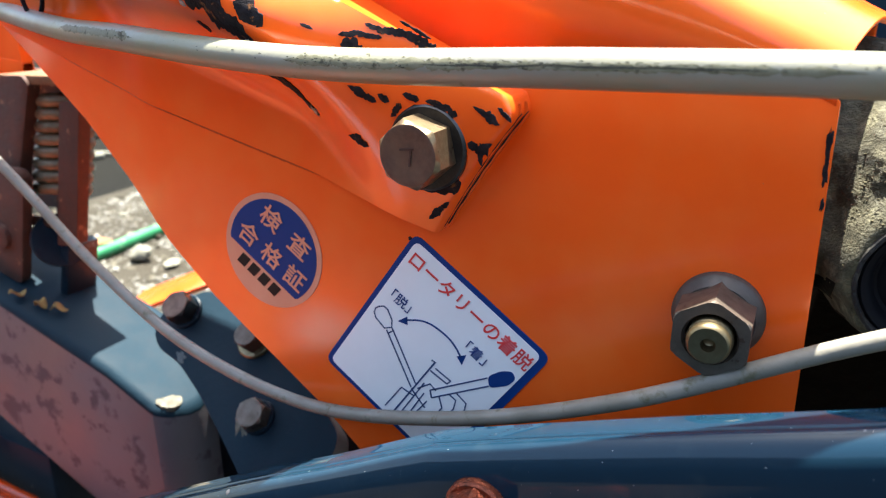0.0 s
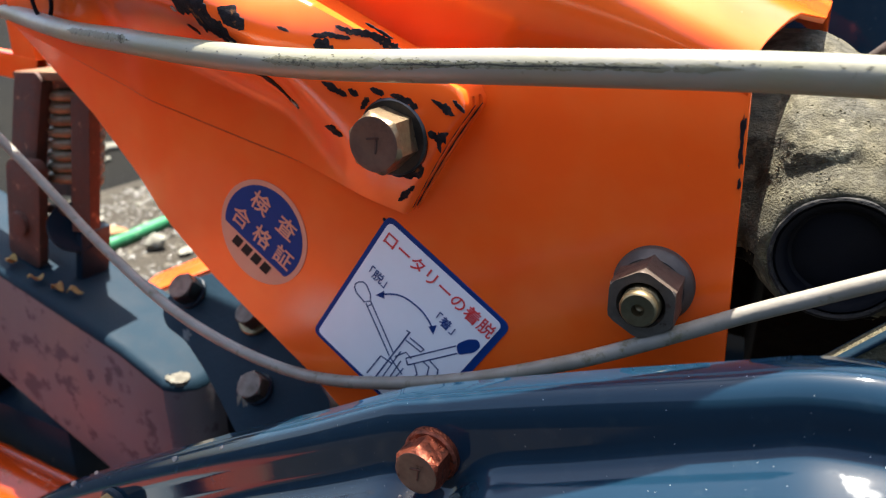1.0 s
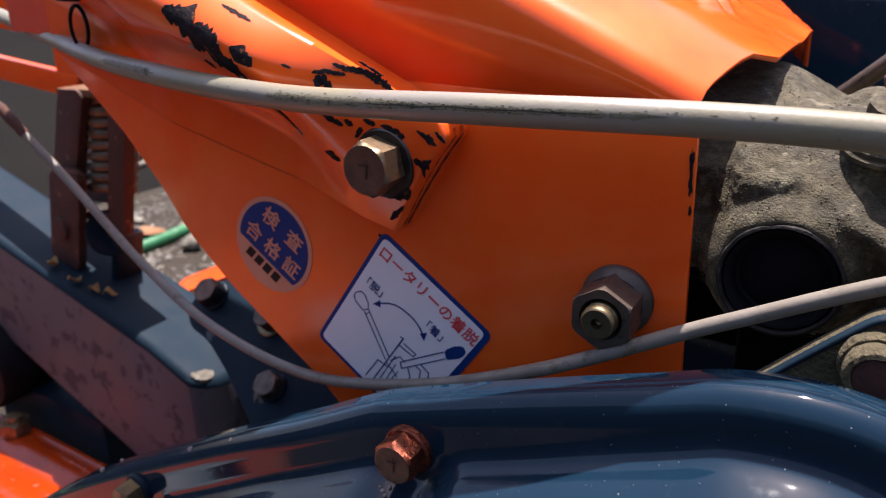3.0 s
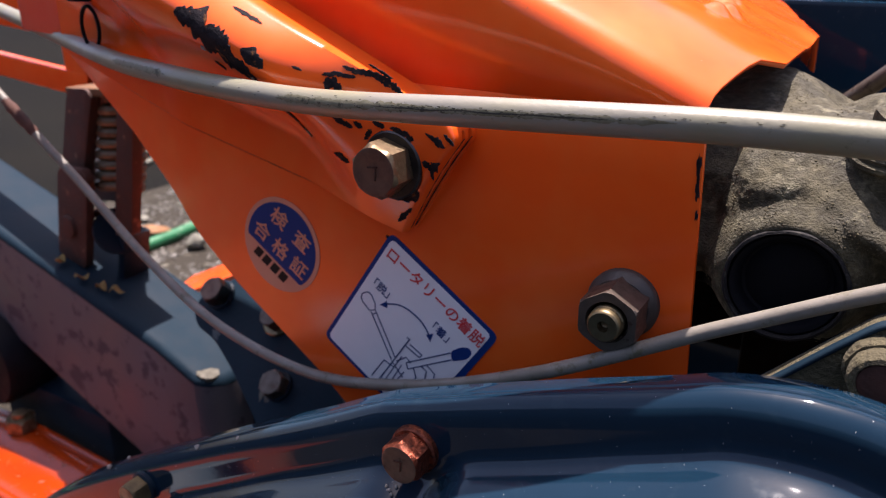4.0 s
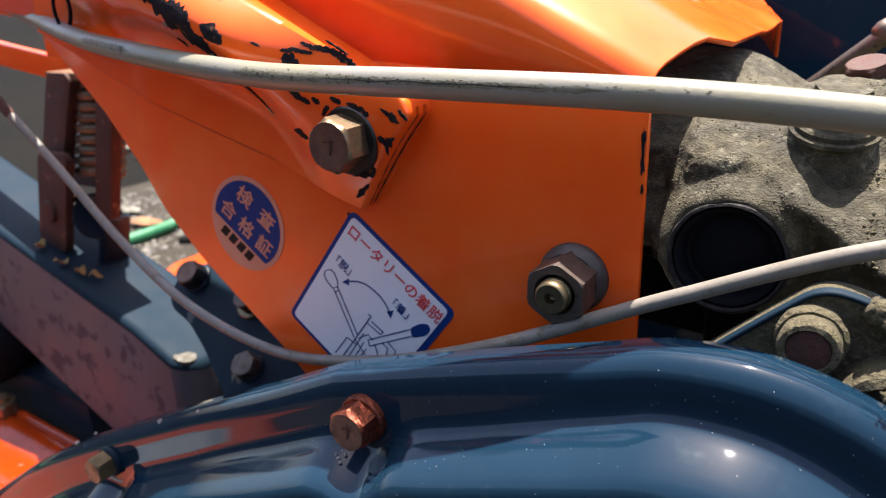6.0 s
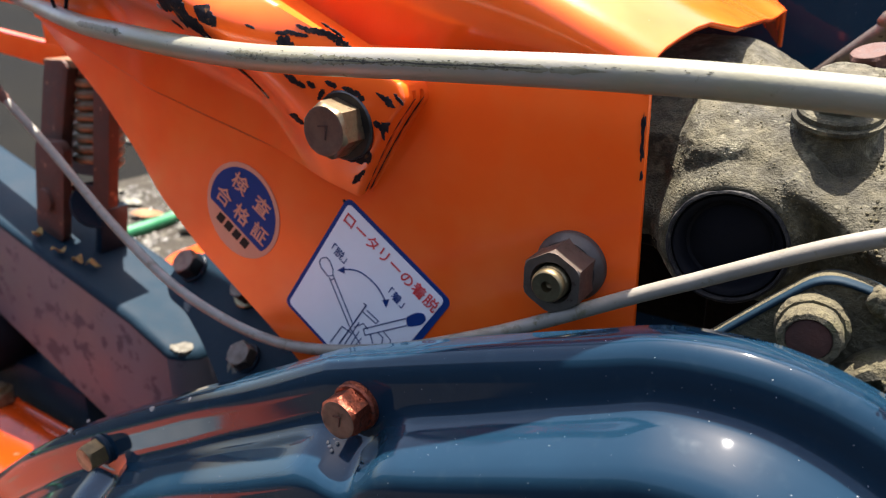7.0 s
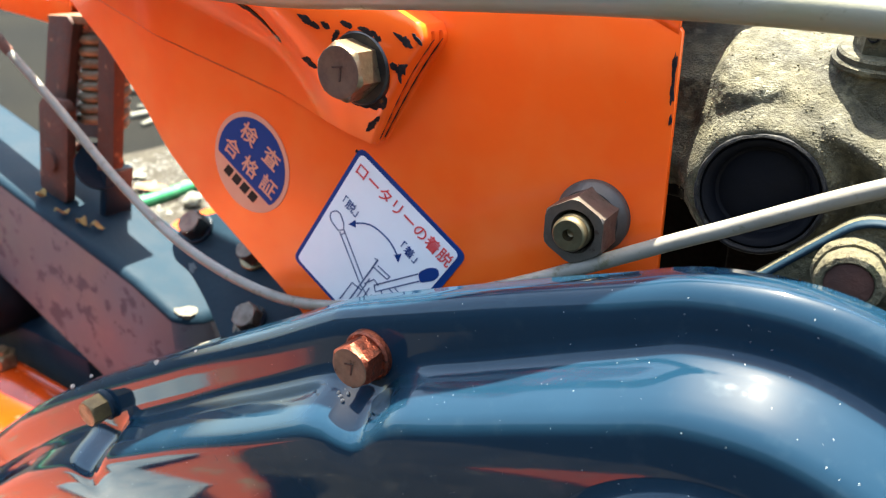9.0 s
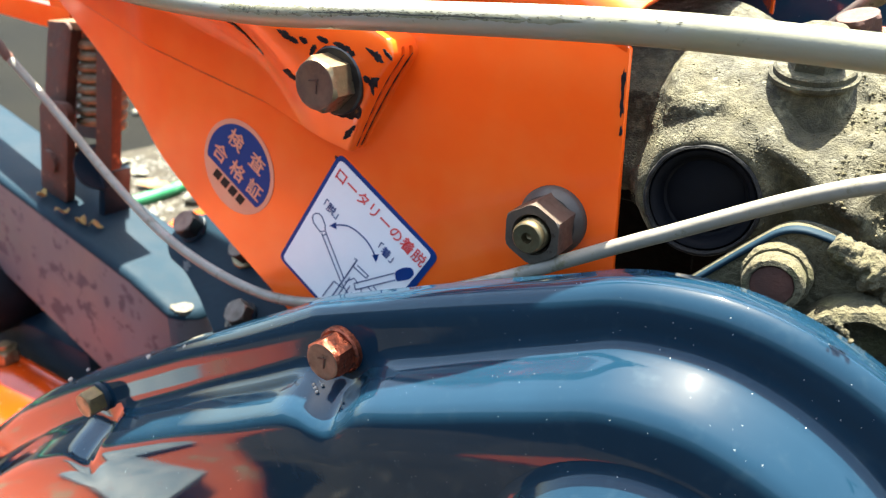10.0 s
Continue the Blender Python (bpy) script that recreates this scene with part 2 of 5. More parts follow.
def box(size, at=(0, 0, 0), bevel=0.0, turn=None, bm=None, segments=2):
    own = bmesh.new()
    bmesh.ops.create_cube(own, size=1)
    bmesh.ops.scale(own, vec=size, verts=own.verts)
    if bevel:
        bmesh.ops.bevel(own, geom=own.edges[:], offset=bevel, segments=segments, profile=0.6, affect="EDGES")
    m = Matrix.Translation(at) @ (turn or Matrix())
    bmesh.ops.transform(own, matrix=m, verts=own.verts)
    return add_to(bm, own)


def add_to(bm, own):
    if bm is None:
        return own
    tmp = bpy.data.meshes.new("tmp")
    own.to_mesh(tmp)
    own.free()
    bm.from_mesh(tmp)
    bpy.data.meshes.remove(tmp)
    return bm


def lathe(profile, steps=48, m=None, bm=None, close=False, shape=None):
    """profile: rows of (radius, height) about z; shape(angle, radius, row) may change the radius."""
    own = bmesh.new()
    rings = []
    for j, (r, h) in enumerate(profile):
        if r < 1e-7:
            rings.append([own.verts.new((0, 0, h))])
            continue
        ring = []
        for i in range(steps):
            a = 2 * math.pi * i / steps
            rr = shape(a, r, j) if shape else r
            ring.append(own.verts.new((rr * math.cos(a), rr * math.sin(a), h)))
        rings.append(ring)
    pairs = list(zip(rings, rings[1:])) + ([(rings[-1], rings[0])] if close else [])
    for a, b in pairs:
        for i in range(steps):
            k = (i + 1) % steps
            if len(a) == 1 and len(b) > 1:
                own.faces.new((a[0], b[k], b[i]))
            elif len(b) == 1 and len(a) > 1:
                own.faces.new((a[i], a[k], b[0]))
            elif len(a) > 1:
                own.faces.new((a[i], a[k], b[k], b[i]))
    if m is not None:
        bmesh.ops.transform(own, matrix=m, verts=own.verts)
    return add_to(bm, own)


def hex_radius(across):
    def shape(a, r, row):
        k = (a + math.pi / 6) % (math.pi / 3) - math.pi / 6
        return min(r, across / 2 / math.cos(k))
    return shape


def smooth_path(points, per=14):
    pts = [Vector(p) for p in points]
    q = [2 * pts[0] - pts[1], *pts, 2 * pts[-1] - pts[-2]]
    out = []
    for i in range(1, len(q) - 2):
        a, b, c, d = q[i - 1:i + 3]
        for k in range(per):
            u = k / per
            out.append(0.5 * ((2 * b) + (c - a) * u + (2 * a - 5 * b + 4 * c - d) * u * u + (3 * b - a - 3 * c + d) * u ** 3))
    out.append(pts[-1])
    return out


def tube(path, radius, sides=20, bm=None, wobble=0.0):
    own = bmesh.new()
    rings = []
    side = Vector((0, 0, 1))
    for i, p in enumerate(path):
        d = (path[min(i + 1, len(path) - 1)] - path[max(i - 1, 0)]).normalized()
        u = (side - d * side.dot(d)).normalized()
        v = d.cross(u)
        side = u
        r = radius(i / (len(path) - 1)) if callable(radius) else radius
        r *= 1 + wobble * noise.noise(p * 60)
        rings.append([own.verts.new(p + r * (math.cos(2 * math.pi * k / sides) * u + math.sin(2 * math.pi * k / sides) * v)) for k in range(sides)])
    for a, b in zip(rings, rings[1:]):
        for k in range(sides):
            own.faces.new((a[k], a[(k + 1) % sides], b[(k + 1) % sides], b[k]))
    own.faces.new(rings[0])
    own.faces.new(rings[-1][::-1])
    return add_to(bm, own)


def slab(outline, y0, y1, bevel=0.0, bm=None):
    """A sheet in the x-z plane between two depths."""
    own = bmesh.new()
    f = own.faces.new([own.verts.new((x, y0, z)) for x, z in outline])
    out = bmesh.ops.extrude_face_region(own, geom=[f])
    bmesh.ops.translate(own, vec=(0, y1 - y0, 0), verts=[v for v in out["geom"] if isinstance(v, bmesh.types.BMVert)])
    bmesh.ops.recalc_face_normals(own, faces=own.faces)
    if bevel:
        bmesh.ops.bevel(own, geom=[e for e in own.edges], offset=bevel, segments=2, profile=0.6, affect="EDGES", clamp_overlap=True)
    return add_to(bm, own)


def rounded(points, radius, per=5):
    """A closed outline with its corners rounded."""
    out = []
    n = len(points)
    for i in range(n):
        p, a, b = Vector(points[i]), Vector(points[i - 1]), Vector(points[(i + 1) % n])
        r = min(radius, (a - p).length * 0.45, (b - p).length * 0.45)
        s, e = p + (a - p).normalized() * r, p + (b - p).normalized() * r
        for k in range(per + 1):
            u = k / per
            out.append(tuple(s * (1 - u) ** 2 + p * 2 * u * (1 - u) + e * u * u))
    return out


def smoothstep(a, b, x):
    u = min(1.0, max(0.0, (x - a) / (b - a)))
    return u * u * (3 - 2 * u)


def blob(center, sizes, angle, seed, surface_y, lift, rings=4, steps=30, rag=0.35):
    """A ragged flake that lies on the surface y = surface_y(x, z)."""
    own = bmesh.new()
    ca, sa = math.cos(radians(angle)), math.sin(radians(angle))
    edge = []
    for i in range(steps):
        a = 2 * math.pi * i / steps
        n = noise.noise(Vector((math.cos(a) * 1.6 + seed * 3.1, math.sin(a) * 1.6, seed))) + 0.6 * noise.noise(Vector((math.cos(a) * 5 + seed, math.sin(a) * 5, seed * 2))) + (0.16 * noise.noise(Vector((math.cos(a) * 14 + seed, math.sin(a) * 14, seed * 3))) if steps > 40 else 0.0)
        edge.append(max(0.25, 1 + rag * n * 1.6))
    def place(r, i):
        a = 2 * math.pi * i / steps
        u, w = r * edge[i] * math.cos(a) * sizes[0] / 2, r * edge[i] * math.sin(a) * sizes[1] / 2
        x, z = center[0] + u * ca - w * sa, center[1] + u * sa + w * ca
        return x, surface_y(x, z) - lift * (1.0 if r < 0.99 else -0.2), z
    mid = own.verts.new(place(0, 0))
    prev = None
    for j in range(1, rings + 1):
        ring = [own.verts.new(place(j / rings, i)) for i in range(steps)]
        for i in range(steps):
            k = (i + 1) % steps
            if prev is None:
                own.faces.new((mid, ring[i], ring[k]))
            else:
                own.faces.new((prev[i], ring[i], ring[k], prev[k]))
        prev = ring
    return own


def lettering(text, size, at, angle, y, depth=0.0002, bold=0.0, squash=1.0):
    """Flat letters in the x-z plane, their middle at (x, z), turned by angle."""
    cu = bpy.data.curves.new("letters", "FONT")
    cu.body, cu.size, cu.extrude, cu.offset = text, size, depth / 2, bold
    cu.align_x, cu.align_y = "CENTER", "CENTER"
    cu.resolution_u = 3
    ob = bpy.data.objects.new("letters", cu)
    scene.collection.objects.link(ob)
    bpy.context.view_layer.update()
    me = bpy.data.meshes.new_from_object(ob.evaluated_get(bpy.context.evaluated_depsgraph_get()))
    bm = bmesh.new()
    bm.from_mesh(me)
    bpy.data.objects.remove(ob)
    bpy.data.curves.remove(cu)
    bpy.data.meshes.remove(me)
    m = Matrix.Translation((at[0], y, at[1])) @ Matrix.Rotation(radians(-angle), 4, "Y") @ UP_TO_FRONT @ Matrix.Diagonal((squash, 1, 1, 1))
    bmesh.ops.transform(bm, matrix=m, verts=bm.verts)
    return bm


def stroke(points, width, y, depth=0.0002, bm=None, closed=False):
    """A flat inked line in the x-z plane."""
    own = bmesh.new()
    pts = [Vector((p[0], 0, p[1])) for p in points]
    n = len(pts)
    rows = []
    for i, p in enumerate(pts):
        a = pts[(i - 1) % n] if closed else pts[max(i - 1, 0)]
        b = pts[(i + 1) % n] if closed else pts[min(i + 1, n - 1)]
        d = (b - a).normalized()
        s = Vector((-d.z, 0, d.x)) * width / 2
        rows.append([own.verts.new(p + s + Vector((0, y, 0))), own.verts.new(p - s + Vector((0, y, 0)))])
    for i in range(n if closed else n - 1):
        a, b = rows[i], rows[(i + 1) % n]
        own.faces.new((a[0], b[0], b[1], a[1]))
    out = bmesh.ops.extrude_face_region(own, geom=own.faces[:])
    bmesh.ops.translate(own, vec=(0, depth, 0), verts=[v for v in out["geom"] if isinstance(v, bmesh.types.BMVert)])
    return add_to(bm, own)


def flake_band(rows, seed, surface_y, lift):
    """A chipped streak on the surface: rows of (x, z, width in millimetres) along its middle, with ragged edges."""
    own = bmesh.new()
    line = smooth_path([(x, w / 1000, z) for x, z, w in rows], 20)
    first, last = line[0] + (line[0] - line[1]).normalized() * 0.0008, line[-1] + (line[-1] - line[-2]).normalized() * 0.0008
    first.y = last.y = 0.0001
    line = [first, *line, last]
    strips = []
    for i, p in enumerate(line):
        d = line[min(i + 1, len(line) - 1)] - line[max(i - 1, 0)]
        side = Vector((-d.z, 0, d.x)).normalized()
        cells = []
        for s in (-1.0, -0.95, -0.75, -0.5, -0.25, 0.0, 0.25, 0.5, 0.75, 0.95, 1.0):
            f = 1.0 if p.y > 0.003 else 2.2
            rag = 0.9 + 0.65 * noise.noise(Vector((p.x * 300 * f, p.z * 300 * f, seed + 5 * (s > 0)))) + 0.45 * noise.noise(Vector((p.x * 800 * f, p.z * 800 * f, seed + 9 * (s > 0))))
            off = side * (p.y / 2 * s * max(0.25, rag) if s else 0.0)
            x, z = p.x + off.x, p.z + off.z
            cells.append(own.verts.new((x, surface_y(x, z) - (lift if abs(s) < 0.99 else -0.0001), z)))
        strips.append(cells)
    for a, b in zip(strips, strips[1:]):
        for k in range(10):
            own.faces.new((a[k], a[k + 1], b[k + 1], b[k]))
    return own



# ---- ground ----
def build_ground():
    bm = bmesh.new()
    bmesh.ops.create_grid(bm, x_segments=8, y_segments=8, size=400)
    bmesh.ops.translate(bm, vec=(0, 0, 0.10), verts=bm.verts)
    solo("ground", bm, ASPHALT, "dark grey old asphalt yard, dry and gritty", "ground", kind="structure")
    # unseen wall, added to cut low sky light and darken what faces it
    bm = bmesh.new()
    for k in range(60):
        box((0.196, 0.03, 1.45), (-5.9 + 0.2 * k, -2.2 + 0.006 * (k % 2), 0.825), 0.006, bm=bm)
    box((12.0, 0.10, 1.40), (0, -2.27, 0.80), bm=bm)
    solo("sky_block_south", bm, WALL_BOARD, "unseen weathered dark board wall added to block low sky light", "wall", kind="structure")
    # unseen wall, added so the hood's flat top mirrors dark boards
    bm = bmesh.new()
    for k in range(80):
        box((0.196, 0.03, 2.75), (-7.9 + 0.2 * k, 5.0 + 0.006 * (k % 2), 1.475), 0.006, bm=bm)
    box((16.0, 0.10, 2.70), (0, 5.07, 1.45), bm=bm)
    solo("sky_block_north", bm, WALL_BOARD, "unseen weathered dark board wall added to block low sky light", "wall", kind="structure")
    bm = bmesh.new()
    # the slab's unseen front reach is added to bounce light onto the cover
    edge = []
    for i in range(60):
        y = -0.50 + 3.65 * i / 59
        edge.append((-1.225 + 0.03 * noise.noise(Vector((y * 3, 0, 4))) + 0.012 * noise.noise(Vector((y * 14, 2, 4))), y))
    outline = edge + [(2.60, 3.15), (2.60, -0.50)]
    low = [bm.verts.new((x, y, 0.098)) for x, y in outline]
    top = [bm.verts.new((x, y, 0.110)) for x, y in outline]
    bm.faces.new(top)
    n = len(outline)
    for i in range(n):
        k = (i + 1) % n
        bm.faces.new((low[i], low[k], top[k], top[i]))
    solo("pavement", bm, CONCRETE, "stained tan concrete slab with a ragged broken edge", "pavement", kind="structure")


# ---- orange side plate, rib bracket and hood ----
PLATE_Y = 0.166


def plate_y(x):
    """The plate leans back a little towards its far end."""
    return PLATE_Y + 0.16 * max(0.0, -0.18 - x) * (1 - smoothstep(-0.20, -0.18, x)) if x < -0.18 else PLATE_Y


def crease_z(x):
    return 0.487 - 0.20 * (x + 0.0785)


def crest_z(x):
    return 0.523 - 0.43 * (x + 0.0555)


def rib_height(x, q):
    """Soft pressed rib that turns into a flat layered end round the bolt."""
    lift = 1 - smoothstep(-0.130, -0.084, x)
    end = smoothstep(-0.128, -0.086, x)
    crown = 0.0138 + 0.0130 * lift
    foot = 0.0010 + 0.0062 * end
    rise = smoothstep(0.22 - 0.34 * end, 0.80 - 0.06 * end, q)
    fall = 1 - (0.50 - 0.28 * end) * max(0.0, (q - 0.78) / 0.22) ** 2
    return foot + (crown - foot) * rise * fall


def rib_y(x, z):
    q = (z - crease_z(x)) / (crest_z(x) - crease_z(x))
    return plate_y(x) - rib_height(x, min(1.0, max(0.0, q)))


def fold_z(x):
    return 0.5315 - 0.43 * (x - 0.007)


def build_side_cover():
    cover = thing("side_cover", "orange painted sheet steel side cover with chipped paint", "machine cover", (-0.1, PLATE_Y, 0.45))
    back = Matrix.Translation((0.1, -PLATE_Y, -0.45))
    outline = [(-0.282, 0.5285), (-0.2285, 0.4975), (-0.2060, 0.4805), (-0.184, 0.4615), (-0.165, 0.4452), (-0.121, 0.4155), (-0.107, 0.4035), (-0.075, 0.375), (0.018, 0.375),
               (0.0122, 0.4585), (0.0092, 0.500), (0.0072, 0.529), (0.0052, 0.5310), (-0.05, fold_z(-0.05)), (-0.15, fold_z(-0.15)), (-0.20, fold_z(-0.20)), (-0.282, fold_z(-0.282))]
    bm = slab(outline, PLATE_Y, PLATE_Y + 0.0028, bevel=0.0005)
    bmesh.ops.triangulate(bm, faces=bm.faces)
    for cut in (-0.19, -0.20, -0.215):
        bmesh.ops.bisect_plane(bm, geom=bm.verts[:] + bm.edges[:] + bm.faces[:], plane_co=(cut, 0, 0), plane_no=(1, 0, 0))
    for v in bm.verts:
        v.co.y += plate_y(v.co.x) - PLATE_Y
    bmesh.ops.transform(bm, matrix=back, verts=bm.verts)
    plate = part("plate", bm, ORANGE, cover)

    # pressed rib that runs down to the bolt
    bm = bmesh.new()
    na, nb = 120, 56
    grid = []
    for j in range(nb + 1):
        b = j / nb
        xr = -0.0785 + 0.023 * b - 0.004 * max(0.0, (b - 0.86) / 0.14) ** 2
        row = []
        for i in range(na + 1):
            a = i / na
            x = -0.280 + (xr + 0.280) * (1 - (1 - a) ** 1.3)
            z = crease_z(x) + (crest_z(x) - crease_z(x)) * b
            y = plate_y(x) - rib_height(x, b) + 0.00012 * noise.noise(Vector((x * 30, 0, z * 30)))
            if a > 0.97:
                y += 0.0012 * ((a - 0.97) / 0.03) ** 3
            row.append(bm.verts.new((x, y, z)))
        grid.append(row)
    for j in range(nb):
        for i in range(na):
            bm.faces.new((grid[j][i], grid[j][i + 1], grid[j + 1][i + 1], grid[j + 1][i]))
    rim = grid[0] + [grid[j][na] for j in range(1, nb + 1)] + grid[nb][-2::-1] + [grid[j][0] for j in range(nb - 1, 0, -1)]
    mid = Vector((-0.15, 0, 0.52))
    prev = rim
    for depth, groove in ((0.30, 0.0), (0.34, 0.0018), (0.40, 0.0018), (0.44, 0.0), (0.64, 0.0002), (0.68, 0.0020), (0.74, 0.0020), (0.78, -0.0002), (1.0, -0.0002)):
        ring = []
        for v in rim:
            toward = Vector((mid.x - v.co.x, 0, mid.z - v.co.z)).normalized()
            inset = groove * smoothstep(-0.088, -0.078, v.co.x - 0.55 * (v.co.z - 0.487)) if v.co.z < crest_z(v.co.x) - 0.002 else 0.0
            ring.append(bm.verts.new((v.co.x + toward.x * inset, v.co.y + (plate_y(v.co.x) + 0.0004 - v.co.y) * depth, v.co.z + toward.z * inset)))
        for i in range(len(rim)):
            k = (i + 1) % len(rim)
            bm.faces.new((prev[i], prev[k], ring[k], ring[i]))
        prev = ring
    bmesh.ops.transform(bm, matrix=back, verts=bm.verts)
    rib = part("rib_bracket", bm, ORANGE, cover, "pressed orange rib with black chips and a layered end", sharp=50)

    # dark gaps between the layers at the rib's end
    for depth in (0.37, 0.71):
        gap = []
        for j in range(2, nb - 3):
            b = j / nb
            x = -0.0785 + 0.023 * b
            z = crease_z(x) + (crest_z(x) - crease_z(x)) * b
            y = plate_y(x) - rib_height(x, b)
            gap.append(Vector((x - 0.0001, y + (plate_y(x) - y) * depth, z)))
        bm = tube(gap, lambda u: 0.00030 * (0.7 + 0.3 * math.sin(u * 37)), 8)
        bmesh.ops.transform(bm, matrix=back, verts=bm.verts)
        part("layer_gap", bm, CHIP, rib, "dark gap between pressed layers", sharp=0)

    # hood: folds back from the plate's top
    rows = [(0.1667, -0.0035), (0.1667, 0.0), (0.1674, 0.0036), (0.1695, 0.0062), (0.1730, 0.0082), (0.180, 0.0110), (0.188, 0.0138), (0.196, 0.0156), (0.204, 0.0165), (0.215, 0.0168)]
    bm = bmesh.new()
    grid = []
    nx = 260
    flat = 110
    dings = [(-0.0335, 0.376), (-0.0275, 0.348), (-0.0230, 0.322), (-0.0150, 0.296), (-0.0105, 0.274), (-0.0085, 0.256), (-0.0045, 0.240), (-0.0060, 0.228)]
    for j in range(len(rows) + flat):
        row = []
        for i in range(nx + 1):
            if j < len(rows):
                y, dz = rows[j]
            else:
                y, dz = None, 0.0168
            a = i / nx
            yy = y if y is not None else 0.215 + (j - len(rows) + 1) * 0.0008
            right = 0.0065 + 0.0065 * min(1.0, (yy - 0.1668) / 0.03) if yy < 0.198 else 0.0185
            if 0.198 <= yy < 0.204:
                right = 0.0155
            x = right - 0.33 * a ** 1.25
            reach = 0.302 + max(0.0, 0.018 - x) * 3.6
            # the hood's unseen far end is cut away to let sun onto the arm
            reach += (0.272 - reach) * smoothstep(0.212, 0.226, -x)
            if y is None:
                w = (j - len(rows) + 1) / flat
                y = 0.215 + (min(reach, 0.62) - 0.215) * w
            z = fold_z(x) + dz if j else min(fold_z(x) - 0.0035, 0.5335)
            wave = smoothstep(0.17, 0.21, y)
            z += wave * (0.0012 * noise.noise(Vector((x * 28, y * 22, 1))) + 0.0005 * noise.noise(Vector((x * 90, y * 70, 5))))
            z -= 0.02 * smoothstep(0.22, 0.5, y) * (y - 0.2)
            if 0.21 < y < 0.40 and -0.05 < x < 0.015:
                z += sum(0.0034 * math.exp(-((x - dx) / 0.0036) ** 2 - ((y - dy) / 0.0042) ** 2) for dx, dy in dings)
            row.append(bm.verts.new((x, y + plate_y(x) - PLATE_Y, z)))
        grid.append(row)
    for j in range(len(grid) - 1):
        for i in range(nx):
            bm.faces.new((grid[j][i], grid[j][i + 1], grid[j + 1][i + 1], grid[j + 1][i]))
    skirt = [bm.verts.new((v.co.x + 0.0008, v.co.y + 0.0012, v.co.z - 0.013)) for v in grid[-1]]
    for i in range(nx):
        bm.faces.new((grid[-1][i], grid[-1][i + 1], skirt[i + 1], skirt[i]))
    bmesh.ops.transform(bm, matrix=back, verts=bm.verts)
    hood = part("hood", bm, ORANGE, cover, "glossy orange hood sheet folded back at the top", sharp=60)
    so = hood.modifiers.new("thickness", "SOLIDIFY")
    so.thickness, so.offset = 0.0016, 0.0

    # thin darker orange band along the crease below the rib
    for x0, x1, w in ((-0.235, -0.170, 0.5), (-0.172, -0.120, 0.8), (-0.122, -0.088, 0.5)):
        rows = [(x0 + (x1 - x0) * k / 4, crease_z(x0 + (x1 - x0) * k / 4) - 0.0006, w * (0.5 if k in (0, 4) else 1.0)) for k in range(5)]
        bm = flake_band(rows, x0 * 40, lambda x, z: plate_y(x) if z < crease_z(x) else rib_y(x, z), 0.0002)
        bmesh.ops.transform(bm, matrix=back, verts=bm.verts)
        part("crease_band", bm, CREASE_ORANGE, plate)

    # flaked paint
    flakes = [
        [(-0.1520, 0.5518, 4.1), (-0.1446, 0.5493, 9.6), (-0.1381, 0.5442, 9.6), (-0.1321, 0.5402, 7.8), (-0.1276, 0.5364, 6.1), (-0.1240, 0.5325, 3.8)],
        [(-0.1250, 0.5423, 2.6), (-0.1227, 0.5411, 5.1), (-0.1201, 0.5387, 4.4), (-0.1188, 0.5374, 2.0)],
        [(-0.1337, 0.5538, 0.5), (-0.1292, 0.5520, 0.9), (-0.1241, 0.5498, 0.5)],
        [(-0.0954, 0.5385, 0.8), (-0.0918, 0.5373, 1.6), (-0.0858, 0.5370, 2.1), (-0.0798, 0.5344, 2.4), (-0.0762, 0.5320, 1.4)],
        [(-0.1008, 0.5361, 1.0), (-0.0978, 0.5364, 1.5), (-0.0925, 0.5358, 0.9)],
        [(-0.0999, 0.5321, 2.2), (-0.0987, 0.5340, 3.0), (-0.0962, 0.5321, 2.0)],
        [(-0.1300, 0.5244, 1.6), (-0.1244, 0.5233, 2.8), (-0.1195, 0.5208, 3.4), (-0.1171, 0.5175, 3.0), (-0.1142, 0.5148, 1.5)],
        [(-0.0989, 0.5238, 1.2), (-0.0965, 0.5224, 2.1), (-0.0935, 0.5209, 1.4)],
        [(-0.0916, 0.5222, 1.2), (-0.0901, 0.5213, 1.6)], [(-0.0886, 0.5179, 1.5), (-0.0869, 0.5202, 1.9)], [(-0.0851, 0.5230, 1.2), (-0.0821, 0.5223, 2.2)],
        [(-0.0788, 0.5220, 1.3), (-0.0753, 0.5214, 2.2), (-0.0718, 0.5198, 1.6)], [(-0.1024, 0.5105, 1.2), (-0.1002, 0.5101, 2.4), (-0.0977, 0.5087, 1.6)],
        [(-0.0666, 0.5218, 0.7), (-0.0632, 0.5201, 2.0), (-0.0611, 0.5190, 1.4)], [(-0.0607, 0.5219, 0.9), (-0.0584, 0.5200, 0.9)],
        [(-0.0676, 0.5132, 1.5), (-0.0649, 0.5122, 3.4), (-0.0625, 0.5137, 1.3)], [(-0.0651, 0.5111, 1.8), (-0.0647, 0.5091, 1.1)],
        [(-0.0800, 0.4915, 1.0), (-0.0780, 0.4935, 1.8), (-0.0749, 0.4964, 1.0)], [(-0.1432, 0.5364, 1.8), (-0.1406, 0.5350, 2.1)], [(-0.1093, 0.5379, 0.7), (-0.1079, 0.5373, 0.7)],
        [(-0.0870, 0.5395, 0.6), (-0.0830, 0.5378, 0.9), (-0.0800, 0.5365, 0.5)],
    ]
    for k, rows in enumerate(flakes):
        bm = flake_band(rows, k + 1.3, rib_y, 0.00028)
        bmesh.ops.transform(bm, matrix=back, verts=bm.verts)
